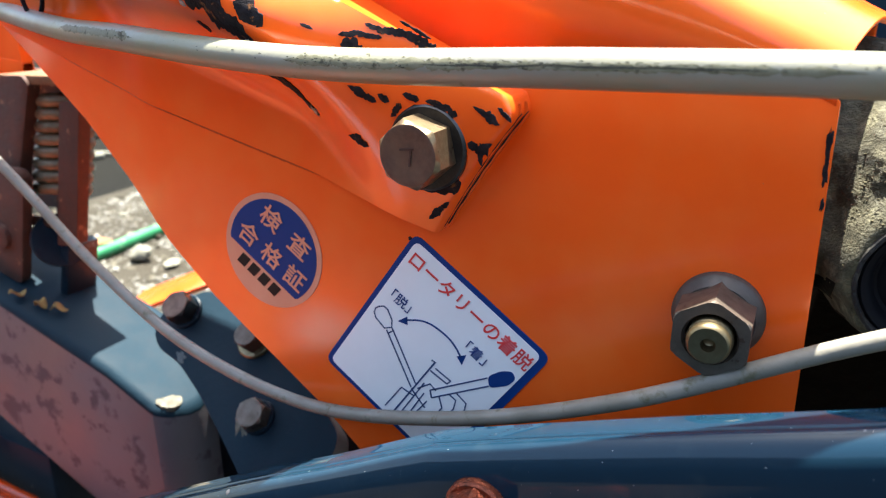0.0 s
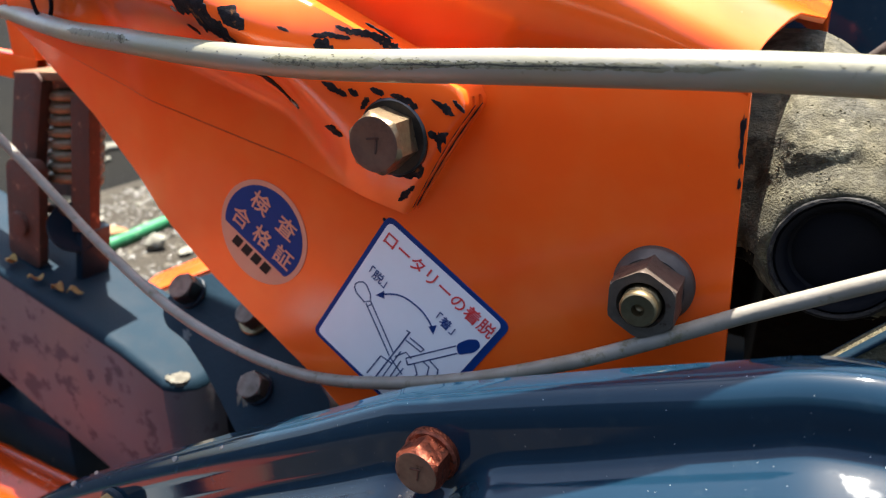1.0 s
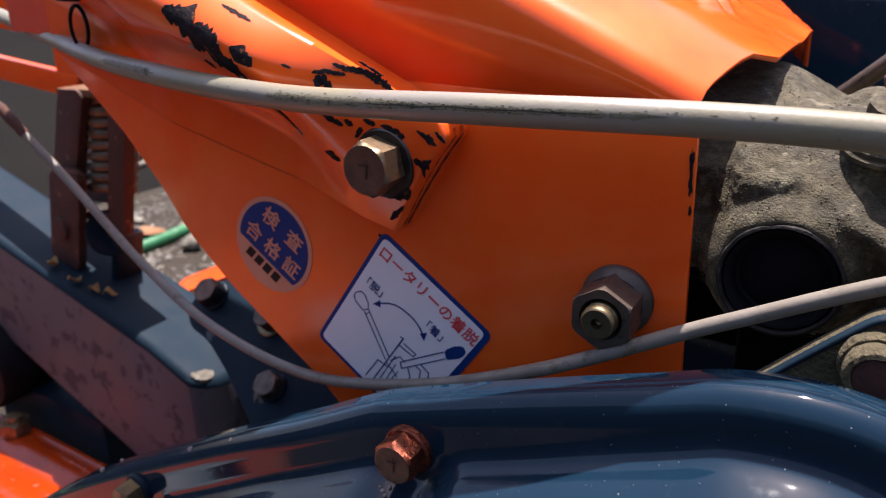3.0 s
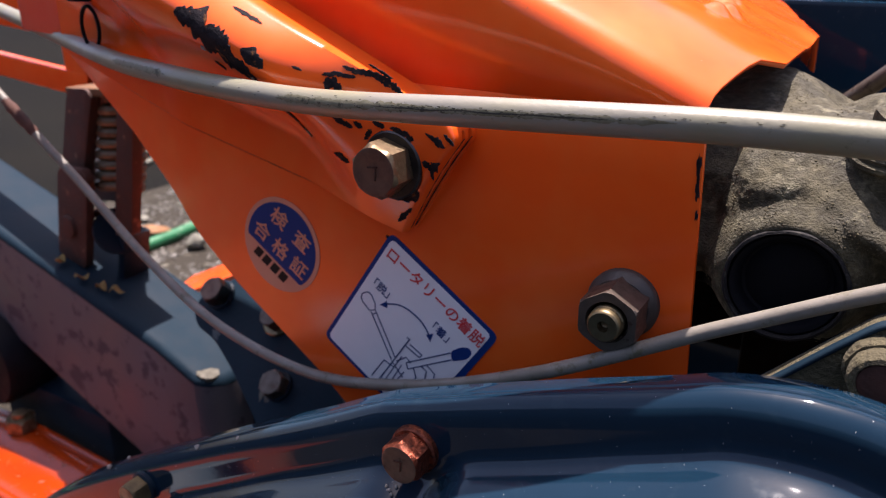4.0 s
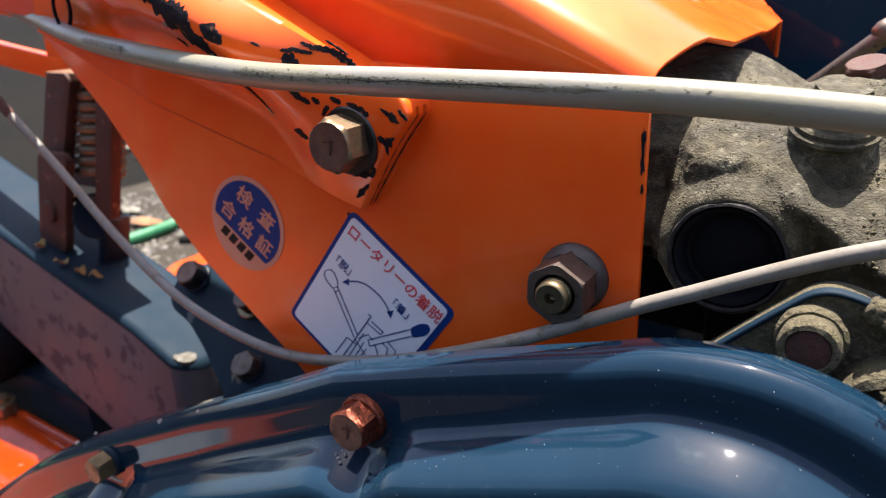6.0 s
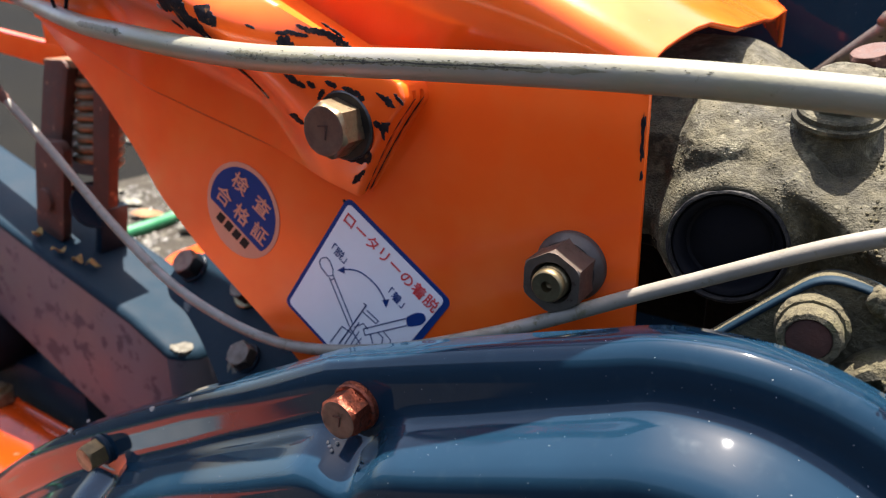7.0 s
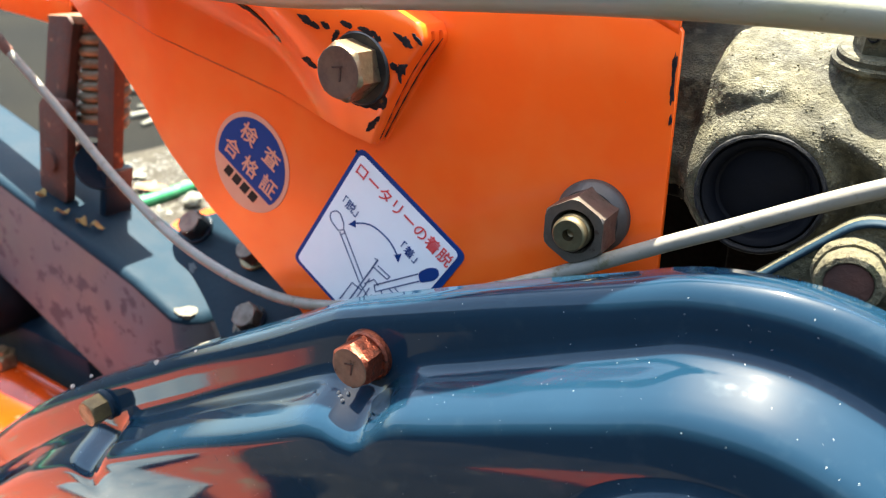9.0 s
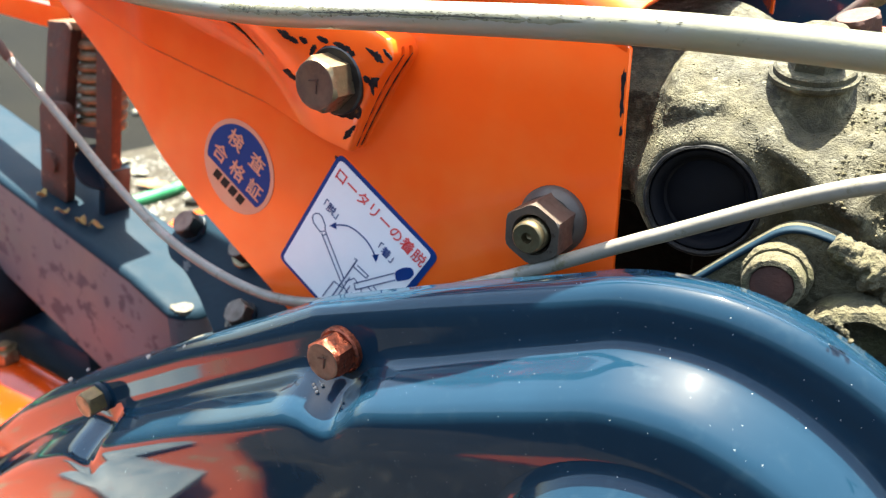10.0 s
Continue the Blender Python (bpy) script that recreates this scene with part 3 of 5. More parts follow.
        part("paint_chip", bm, CHIP, rib)
    for k, (x, z, long, wide, angle) in enumerate([(-0.1150, 0.5153, 0.0030, 0.0024, -50), (-0.1445, 0.5412, 0.0020, 0.0020, 0), (-0.1250, 0.5330, 0.0022, 0.0018, 0)]):
        bm = blob((x, z), (long, wide), angle, k + 40.3, rib_y, 0.0005, rag=0.4)
        bmesh.ops.transform(bm, matrix=back, verts=bm.verts)
        part("paint_chip", bm, GREY_CHIP, rib)
    # bare edge of the plate
    for k, (x, z, long, wide, angle) in enumerate([(0.0068, 0.5205, 0.0080, 0.0010, 94), (0.0072, 0.5150, 0.0070, 0.0011, 94), (0.0080, 0.5078, 0.0028, 0.0009, 94), (-0.0160, 0.4662, 0.0006, 0.0005, 0), (-0.0905, 0.4810, 0.0010, 0.0012, 40)]):
        bm = blob((x, z), (long, wide), angle, k + 20.7, lambda x, z: PLATE_Y, 0.0003, rag=0.4)
        bmesh.ops.transform(bm, matrix=back, verts=bm.verts)
        part("paint_chip", bm, CHIP, plate)


# ---- fasteners ----
def hex_bolt(name, label, at, across, height, washer_r, washer_h, head_mat, face_mat, washer_mat, spin=0.0, mark=False, flange=False, axis=None):
    root = thing(name, label, "bolt", at)
    turn = (axis or UP_TO_FRONT)
    m = turn @ Matrix.Rotation(radians(spin), 4, "Z")
    corner = across / math.sqrt(3)
    bm = lathe([(0, 0), (washer_r, 0), (washer_r, washer_h * 0.75), (washer_r - 0.0006, washer_h), (0, washer_h)], 40, m)
    part("washer", bm, washer_mat, root)
    h0 = washer_h
    prof = [(0, h0 - 0.0002), (corner, h0 - 0.0002), (corner, h0 + height * 0.80), (corner * 0.985, h0 + height * 0.86), (across / 2 * 0.975, h0 + height * 0.985)]
    bm = lathe(prof, 72, m, shape=hex_radius(across))
    part("head", bm, head_mat, root, sharp=22)
    r = across / 2 * 0.975
    bm = lathe([(r, h0 + height * 0.985), (r * 0.95, h0 + height), (r * 0.80, h0 + height * 0.985), (0, h0 + height * 0.975)], 72, m)
    face = part("face", bm, face_mat, root)
    if mark:
        y = h0 + height * 0.98
        bm = box((across * 0.24, across * 0.03, 0.0005), (0, across * 0.10, y))
        box((across * 0.03, across * 0.28, 0.0005), (across * 0.05, -across * 0.03, y), bm=bm, turn=Matrix.Rotation(radians(-12), 4, "Z"))
        bmesh.ops.transform(bm, matrix=turn @ Matrix.Rotation(radians(8), 4, "Z"), verts=bm.verts)
        part("grade_mark", bm, RUST, face)
    return root


def build_fasteners():
    # ragged bare ring round the upper bolt
    bm = blob((-0.0792, 0.5103), (0.0232, 0.0228), 0, 7.7, rib_y, 0.0003, rag=0.13, steps=60)
    solo("bare_metal_patch", bm, CHIP, "black bare metal ring with flaked edge around a bolt", "paint damage")
    hex_bolt("hex_bolt", "tarnished yellow zinc hex bolt with a brown marked head", (-0.0790, 0.1540, 0.5108), 0.0150, 0.0092, 0.0106, 0.0024, BRASSY, BROWN_FACE, WASHER, 14, True)
    # flange nut on its stud
    root = thing("flange_nut", "dull brown flange nut on a brassy stud end", "nut", (-0.0080, PLATE_Y, 0.4785))
    m = UP_TO_FRONT
    bm = lathe([(0, 0), (0.0103, 0), (0.0104, 0.0018), (0.0101, 0.0026), (0.0097, 0.0030), (0.0084, 0.0048), (0, 0.0048)], 56, m)
    part("flange", bm, FLANGE, root)
    bm = lathe([(0.0050, 0.0035), (0.0094, 0.0035), (0.0094, 0.0142), (0.0091, 0.0149), (0.0086, 0.0153), (0.0060, 0.0153), (0.0054, 0.0140), (0.0054, 0.0035)], 72,
               m @ Matrix.Rotation(radians(2), 4, "Z"), shape=lambda a, r, j: hex_radius(0.0160)(a, r, j) if 1 <= j <= 4 else r)
    part("nut", bm, GREY_STEEL, root, sharp=22)
    prof = [(0.0049, 0.002)]
    for k in range(4):
        prof += [(0.0049, 0.0125 + k * 0.0010), (0.0046, 0.0130 + k * 0.0010)]
    prof += [(0.0047, 0.0176), (0.0044, 0.0183), (0.0040, 0.0186), (0.0016, 0.0184), (0.0012, 0.0160), (0, 0.0152)]
    part("stud", lathe(prof, 48, m), STUD, root, "brassy threaded stud with a centre drill mark", sharp=30)
    # cover bolts
    hex_bolt("cover_bolt", "orange rusted hex bolt with a flange on a blue cover", (-0.0437, 0.112, 0.4480), 0.0108, 0.0066, 0.0069, 0.0022, COPPER_RUST, GREY_STEEL, COPPER_RUST, 4, True)
    hex_bolt("cover_bolt", "tarnished hex bolt in shade on a blue cover", (-0.1652, 0.112, 0.3815), 0.0094, 0.0066, 0.0060, 0.0020, DULL_BRASS, DULL_BRASS, NAVY, 15)


# ---- stickers ----
def build_stickers():
    top, left, right = Vector((-0.0888, 0.4831)), Vector((-0.1202, 0.4346)), Vector((-0.0467, 0.4554))
    along = (right - top)
    down = (left - top)
    wide, tall = along.length, down.length
    along.normalize()
    down.normalize()
    angle = math.degrees(math.atan2(along.y, along.x))

    def at(u, v):
        p = top + along * u + down * v
        return (p.x, p.y)
    root = thing("instruction_sticker", "white rectangular instruction sticker with navy border and red lettering", "sticker", (*at(wide / 2, tall / 2)[:1], PLATE_Y, at(wide / 2, tall / 2)[1]))
    inv = Matrix.Translation(-root.location)

    def put(name, bm, mat, label="", under=None):
        bmesh.ops.transform(bm, matrix=inv, verts=bm.verts)
        return part(name, bm, mat, under or root, label, sharp=30)
    e = 0.0016
    put("border", slab(rounded([at(0, 0), at(wide, 0), at(wide, tall), at(0, tall)], 0.0032), PLATE_Y - 0.0003, PLATE_Y), NAVY_INK)
    face = put("face", slab(rounded([at(e, e), at(wide - 0.0022, e), at(wide - 0.0030, tall - e), at(e, tall - e)], 0.0022), PLATE_Y - 0.00045, PLATE_Y - 0.0002), WHITE_FILM)
    y = PLATE_Y - 0.0006
    put("lettering", lettering("ロータリーの着脱", 0.00568, at(0.0252, 0.0068), angle, y, bold=0.00004), RED_INK, under=face)
    put("lettering", lettering("「脱」", 0.0042, at(0.0085, 0.0206), angle + 2, y), NAVY_INK, under=face)
    put("lettering", lettering("「着」", 0.0042, at(0.0346, 0.0158), angle + 2, y), NAVY_INK, under=face)
    w = 0.00042
    def pt(u, v):
        return at(u / 1000, v / 1000)

    def line(*pairs, bm=None, closed=False, name=None, mat=None, width=w):
        own = stroke([pt(*p) for p in pairs], width, y, bm=bm, closed=closed)
        if name:
            put(name, own, mat or LINE_INK, under=face)
        return own
    # upright lever
    bm = line((4.1, 27.3), (3.5, 28.7), (3.9, 30.2), (5.3, 31.3), (9.3, 31.9), (10.9, 29.8), (9.6, 27.7), (6.7, 26.0), (5.2, 26.1), closed=True)
    line((10.1, 31.8), (26.7, 41.3), bm=bm)
    line((11.0, 29.8), (27.1, 39.1), bm=bm)
    line((11.1, 32.4), (11.9, 30.3), bm=bm)
    put("lever_drawing", bm, LINE_INK, under=face)
    # lowered lever
    bm = line((31.6, 37.0), (41.5, 19.1))
    line((33.4, 38.7), (43.3, 20.9), bm=bm)
    line((31.6, 37.0), (33.4, 38.7), bm=bm)
    put("lever_drawing", bm, LINE_INK, under=face)
    # bracket below the levers
    bm = line((27.4, 54.0), (27.4, 27.8), (26.2, 28.4), width=w * 1.3)
    for pairs in [((29.3, 53.0), (28.9, 36.5)), ((27.8, 31.5), (34.1, 30.8)), ((28.6, 29.6), (34.4, 29.1)), ((34.1, 30.8), (34.4, 29.1)), ((28.4, 39.9), (30.4, 35.2), (33.0, 35.6)),
                  ((34.7, 36.2), (37.7, 38.8), (37.4, 44.0)), ((36.4, 33.1), (39.2, 33.0), (40.4, 36.0), (40.0, 41.0)), ((38.1, 30.9), (42.0, 31.2), (43.2, 34.0)),
                  ((27.0, 41.6), (33.9, 43.4)), ((31.3, 48.5), (30.8, 39.5)), ((24.5, 44.0), (24.2, 54.0)), ((24.5, 44.0), (29.0, 43.0)), ((33.0, 41.0), (32.6, 50.0))]:
        line(*pairs, bm=bm)
    put("bracket_drawing", bm, LINE_INK, under=face)
    # arc with two arrow heads
    arc = smooth_path([(12.9, 24.2, 0), (16.4, 20.7, 0), (20.1, 18.9, 0), (25.4, 18.3, 0), (29.1, 19.0, 0), (32.3, 20.4, 0)], 5)
    bm = stroke([pt(p.x, p.y) for p in arc], w * 1.2, y)
    for tri in [((11.2, 26.5), (12.6, 22.9), (14.2, 25.1)), ((33.7, 22.0), (31.0, 21.0), (32.8, 18.4))]:
        add_to(bm, slab([pt(*c) for c in tri], y, y + 0.0002))
    put("arrow", bm, NAVY_INK, under=face)
    grip = [(41.2, 18.6), (43.0, 14.0), (45.4, 11.6), (47.4, 12.8), (47.2, 16.0), (43.8, 21.2)]
    put("grip_drawing", slab(rounded([pt(*g) for g in grip], 0.0014), y, y + 0.0002), NAVY_INK, under=face)

    # oval inspection sticker
    cx, cz = -0.1395, 0.4672
    root = thing("inspection_sticker", "oval navy and faded silver inspection sticker", "sticker", (cx, PLATE_Y, cz))
    inv2 = Matrix.Translation(-root.location)
    ang = radians(-33.5)

    def oval(r, y0, y1, cut=None):
        pts = []
        for k in range(64):
            a = 2 * math.pi * k / 64
            u, v = r * math.cos(a) * 0.96, r * math.sin(a) * 1.0
            if cut is not None:
                v = max(v, cut)
            pts.append((cx + u * math.cos(ang) - v * math.sin(ang), cz + u * math.sin(ang) + v * math.cos(ang)))
        return slab(pts, y0, y1)

    def spot(u, v):
        return (cx + u * math.cos(ang) - v * math.sin(ang), cz + u * math.sin(ang) + v * math.cos(ang))

    def put2(name, bm, mat, label="", under=None):
        bmesh.ops.transform(bm, matrix=inv2, verts=bm.verts)
        return part(name, bm, mat, under or root, label, sharp=30)
    film = put2("film", oval(0.0193, PLATE_Y - 0.0003, PLATE_Y), PINK_FILM)
    field = put2("blue_field", oval(0.0174, PLATE_Y - 0.00045, PLATE_Y - 0.0002, cut=-0.0075), NAVY_INK)
    a_deg = math.degrees(ang)
    put2("lettering", lettering("検", 0.0080, spot(-0.0058, 0.0088), a_deg, y, bold=0.0001), PINK_FILM, under=field)
    put2("lettering", lettering("査", 0.0080, spot(0.0068, 0.0086), a_deg, y, bold=0.0001), PINK_FILM, under=field)
    for k, ch in enumerate("合格証"):
        put2("lettering", lettering(ch, 0.0080, spot(-0.0098 + 0.0104 * k, -0.0018), a_deg, y, bold=0.0001), PINK_FILM, under=field)
    for k in range(4):
        u = -0.0090 + 0.0047 * k
        bm = slab([spot(u, -0.0127), spot(u + 0.0034, -0.0127), spot(u + 0.0040, -0.0088), spot(u + 0.0006, -0.0088)], y, y + 0.0003)
        put2("maker_mark", bm, BLACK_INK, under=film)


# ---- cables ----
def build_cables():
    heavy = [(-0.400, 0.215, 0.541), (-0.320, 0.196, 0.534), (-0.2286, 0.1660, 0.5297), (-0.1710, 0.1452, 0.5308), (-0.1325, 0.1392, 0.5302), (-0.0891, 0.1337, 0.5312), (-0.0326, 0.1285, 0.5356), (0.0242, 0.1338, 0.5381), (0.0794, 0.1470, 0.5363),
             (0.135, 0.162, 0.533), (0.200, 0.180, 0.525)]
    root = thing("control_cable", "thick grey vinyl control cable with grime, strung across the cover", "cable", heavy[0])
    inv = Matrix.Translation(-Vector(heavy[0]))
    path = [inv @ p for p in smooth_path(heavy, 18)]
    part("sheath", tube(path, 0.0037, 28), SHEATH, root, sharp=60)

    rnd = random.Random(8)

    def specks(x0, x1, mid, spread, count, long):
        own = bmesh.new()
        run = [p for p in path if x0 < p.x + heavy[0][0] < x1]
        for _ in range(count):
            i = rnd.randrange(len(run) - 1)
            p, d = run[i].lerp(run[i + 1], rnd.random()), (run[i + 1] - run[i]).normalized()
            u = (Vector((0, 0, 1)) - d * d.z).normalized()
            v = u.cross(d)
            v = v if v.y < 0 else -v
            c, half, wide = rnd.gauss(mid, spread), rnd.uniform(0.3, 1.6) * long, rnd.uniform(0.8, 2.2)
            ring = []
            for k in range(8):
                g = radians(c + wide * math.sin(k * math.pi / 4) * rnd.uniform(0.6, 1.4))
                ring.append(own.verts.new(p + d * half * math.cos(k * math.pi / 4) * rnd.uniform(0.6, 1.3) + 0.00374 * (math.cos(g) * v + math.sin(g) * u)))
            own.faces.new(ring)
        tagged(part("grime_specks", own, GRIME, root, "dark greenish grime specks", sharp=60), kind="stuff")
    def film(x0, x1, low, high, seed, name="grime_film", mat=GRIME):
        """A ragged film on the cable's side between two angles above the front."""
        own = bmesh.new()
        run = [p for p in path if x0 - 0.006 < p.x + heavy[0][0] < x1 + 0.006]
        fine = [a.lerp(b, k / 6) for a, b in zip(run, run[1:]) for k in range(6)]
        n = 14
        rows = []
        for i, p in enumerate(fine):
            d = (fine[min(i + 1, len(fine) - 1)] - fine[max(i - 1, 0)]).normalized()
            u = (Vector((0, 0, 1)) - d * d.z).normalized()
            v = u.cross(d)
            v = v if v.y < 0 else -v
            s = p.x * 1000
            g = min(1.0, i / 12, (len(fine) - 1 - i) / 12)
            mid = (low + high) / 2 + 5 * noise.noise(Vector((s * 0.11, seed, 0)))
            half = (high - low) / 2 * g * (0.8 + 0.6 * noise.noise(Vector((s * 0.35, seed, 3))) + 0.5 * noise.noise(Vector((s * 1.3, seed, 7))))
            half = max(0.2, half)
            rows.append([own.verts.new(p + 0.003735 * (math.cos(radians(mid + half * (2 * k / n - 1))) * v + math.sin(radians(mid + half * (2 * k / n - 1))) * u)) for k in range(n + 1)])
        for a, b in zip(rows, rows[1:]):
            for k in range(n):
                own.faces.new((a[k], a[k + 1], b[k + 1], b[k]))
        part(name, own, mat, root, "thin olive grime film", sharp=60)
    film(-0.100, -0.052, -6, 34, 2.0, mat=OLIVE)
    film(-0.060, 0.004, -2, 24, 4.0, mat=OLIVE)
    film(-0.064, -0.010, 7, 14, 5.0)
    film(-0.205, -0.165, 0, 40, 9.0, mat=OLIVE)
    specks(-0.105, -0.068, 22, 14, 30, 0.0004)
    specks(-0.066, -0.010, 16, 5, 60, 0.0005)
    specks(-0.066, 0.000, 14, 6, 30, 0.0004)
    specks(0.000, 0.030, 26, 4, 14, 0.0005)
    specks(-0.260, -0.110, 25, 18, 16, 0.0004)
    thin = [(-0.420, 0.185, 0.575), (-0.370, 0.175, 0.534), (-0.3283, 0.1756, 0.5010), (-0.2852, 0.1800, 0.4653), (-0.2373, 0.1770, 0.4362), (-0.1839, 0.1685, 0.4206), (-0.1279, 0.1632, 0.4170), (-0.0751, 0.1557, 0.4330), (-0.0253, 0.1498, 0.4577),
            (0.0235, 0.1562, 0.4843), (0.0716, 0.1535, 0.5105), (0.1265, 0.1500, 0.5250), (0.200, 0.150, 0.535)]
    root = thing("inner_cable", "thin grey brown vinyl cable sagging in front of the cover", "cable", thin[0])
    inv = Matrix.Translation(-Vector(thin[0]))
    path = [inv @ p for p in smooth_path(thin, 18)]
    part("sheath", tube(path, 0.0021, 22), SHEATH_THIN, root, sharp=60)
    worn = [p for p in path if 0.484 < p.z + thin[0][2] < 0.502 and p.x + thin[0][0] < -0.2]
    part("frayed_wrap", tube(worn, lambda u: 0.0021 + 0.0009 * math.sin(math.pi * u) + 0.0003 * math.sin(u * 31), 18, wobble=0.25), RUST, root, "brown frayed wrap on the cable", sharp=60)


# ---- blue chain case ----
COVER_BOLTS = [(-0.0437, 0.4480), (-0.1652, 0.3815)]


def case_outline():
    pts = [(-0.425, 0.12), (-0.4, 0.178), (-0.345, 0.245), (-0.2792, 0.3092), (-0.209, 0.3645), (-0.125, 0.4163), (-0.0836, 0.44), (-0.0616, 0.453), (-0.0511, 0.4582), (-0.0113, 0.4743), (0.0143, 0.484), (0.0305, 0.4899)]
    for deg in range(86, -101, -14):
        pts.append((0.0445 + 0.0735 * math.cos(radians(deg)), 0.4185 + 0.0735 * math.sin(radians(deg))))
    pts += [(-0.06, 0.285), (-0.20, 0.185), (-0.30, 0.100), (-0.365, 0.072), (-0.410, 0.083)]
    closed = [Vector((x, 0, z)) for x, z in pts]
    n = len(closed)
    out = []
    for i in range(n):
        a, b, c, d = closed[i - 1], closed[i], closed[(i + 1) % n], closed[(i + 2) % n]
        steps = max(4, int((c - b).length / 0.0016)) if b.z > 0.28 else 6
        for k in range(steps):
            u = k / steps
            out.append(0.5 * ((2 * b) + (c - a) * u + (2 * a - 5 * b + 4 * c - d) * u * u + (3 * b - a - 3 * c + d) * u ** 3))
    return out


def build_chain_case():
    root = thing("chain_case", "glossy blue pressed steel chain case cover, dusty and lightly specked", "chain case", (0.045, 0.112, 0.42))
    inv = Matrix.Translation(-root.location)
    path = case_outline()
    n = len(path)
    inward = []
    for i in range(n):
        d = (path[(i + 2) % n] - path[i - 2]).normalized()
        inward.append(Vector((d.z, 0, -d.x)))
    inward = [sum((inward[(i + k) % n] for k in range(-9, 10)), Vector()).normalized() for i in range(n)]
    wide = []
    for i, p in enumerate(path):
        w = 0.0168 - 0.0032 * smoothstep(-0.03, 0.03, p.x)
        for bx, bz in COVER_BOLTS:
            d = Vector((bx - p.x, 0, bz - p.z))
            side = abs(d.dot(Vector((-inward[i].z, 0, inward[i].x))))
            if 0 < d.dot(inward[i]) < 0.03:
                w += 0.0056 * math.exp(-(side / 0.0098) ** 2)
        wide.append(w)
    rows = [(0, 0.0060, 0.1175), (0, 0.0003, 0.1174), (0, 0.0, 0.1169), (0, 0.0004, 0.1156), (0, 0.0014, 0.1141), (0, 0.0030, 0.1128), (0, 0.0050, 0.1121), (0, 0.0078, 0.1119),
            (1, -0.0046, 0.1119), (1, -0.0024, 0.1116), (1, -0.0009, 0.1108), (1, 0.0001, 0.1094), (1, 0.0010, 0.1070), (1, 0.0021, 0.1042), (1, 0.0036, 0.1011), (1, 0.0049, 0.0986), (1, 0.0062, 0.0969), (1, 0.0079, 0.0959), (1, 0.0100, 0.0953), (1, 0.0210, 0.0953)]
    bm = bmesh.new()
    rings = []
    for use, d, y in rows:
        ring = []
        for i, p in enumerate(path):
            off = d + (wide[i] if use else 0.0)
            if use and d > 0.0045:
                plain = 0.0168 - 0.0032 * smoothstep(-0.03, 0.03, p.x)
                off = d + plain + (wide[i] - plain) * (1 - 0.75 * smoothstep(0.0045, 0.019, d))
            q = p + inward[i] * off
            ring.append(bm.verts.new((q.x, y, q.z)))
        rings.append(ring)
    for a, b in zip(rings, rings[1:]):
        for i in range(n):
            k = (i + 1) % n
            bm.faces.new((a[i], a[k], b[k], b[i]))
    a, b = Vector((-0.345, 0.0953, 0.145)), Vector((0.0445, 0.0953, 0.4185))
    middle = []
    for v in rings[-1]:
        u = min(1.0, max(0.0, (v.co - a).dot(b - a) / (b - a).length_squared))
        middle.append(bm.verts.new(a.lerp(b, u)))
    for i in range(n):
        k = (i + 1) % n
        bm.faces.new((rings[-1][i], rings[-1][k], middle[k], middle[i]))
    bmesh.ops.remove_doubles(bm, verts=middle, dist=1e-5)
    bmesh.ops.transform(bm, matrix=inv, verts=bm.verts)
    part("cover", bm, BLUE, root, sharp=80)
    m = inv @ Matrix.Translation((0.0485, 0.0952, 0.4245)) @ UP_TO_FRONT
    part("bearing_boss", lathe([(0.0370, 0.0), (0.0352, 0.0003), (0.0338, 0.0014), (0.0312, 0.0062), (0.0300, 0.0076), (0.0280, 0.0084), (0.025, 0.0087), (0, 0.0088)], 72, m), BLUE, root, sharp=80)
    # chipped spots on the rim and scraped ones beside a bolt
    RUB = [(-0.0494 + 0.0009 * (k % 4), 0.4362 + 0.0002 * k, 0.0005) for k in range(8)]
    for k, (x, z, r) in enumerate([(-0.1368, 0.4085, 0.0009), (-0.1781, 0.3869, 0.0007), (-0.1928, 0.3763, 0.0009), (-0.2562, 0.3114, 0.0012), (-0.1156, 0.4205, 0.0008)] + RUB):
        bm = bmesh.new()
        bmesh.ops.create_icosphere(bm, subdivisions=2, radius=r)
        for v in bm.verts:
            v.co *= 1 + 0.4 * noise.noise(v.co * (1.2 / r) + Vector((k, 0, 0)))
        bmesh.ops.translate(bm, vec=(x, 0.1150 if r > 0.00055 else 0.1042 + 0.0006 * ((k * 3) % 8), z), verts=bm.verts)
        bmesh.ops.transform(bm, matrix=inv, verts=bm.verts)
        part("paint_nick", bm, GREY_CHIP, root, "pale nick in the paint")
    for k in range(7):
        r = 0.0003 + 0.0004 * ((k * 7) % 5) / 4
        bm = bmesh.new()
        bmesh.ops.create_icosphere(bm, subdivisions=2, radius=r)
        for v in bm.verts:
            v.co *= 1 + 0.6 * noise.noise(v.co * (1.2 / r) + Vector((k * 3.3, 0, 0)))
        bmesh.ops.translate(bm, vec=(0.0680 + 0.0006 * k, 0.1166 + 0.0004 * ((k * 5) % 3), 0.4929 - 0.00055 * k), verts=bm.verts)
        bmesh.ops.transform(bm, matrix=inv, verts=bm.verts)
        part("mud_crumb", bm, MUD, root, "grey mud crumb on the rim")
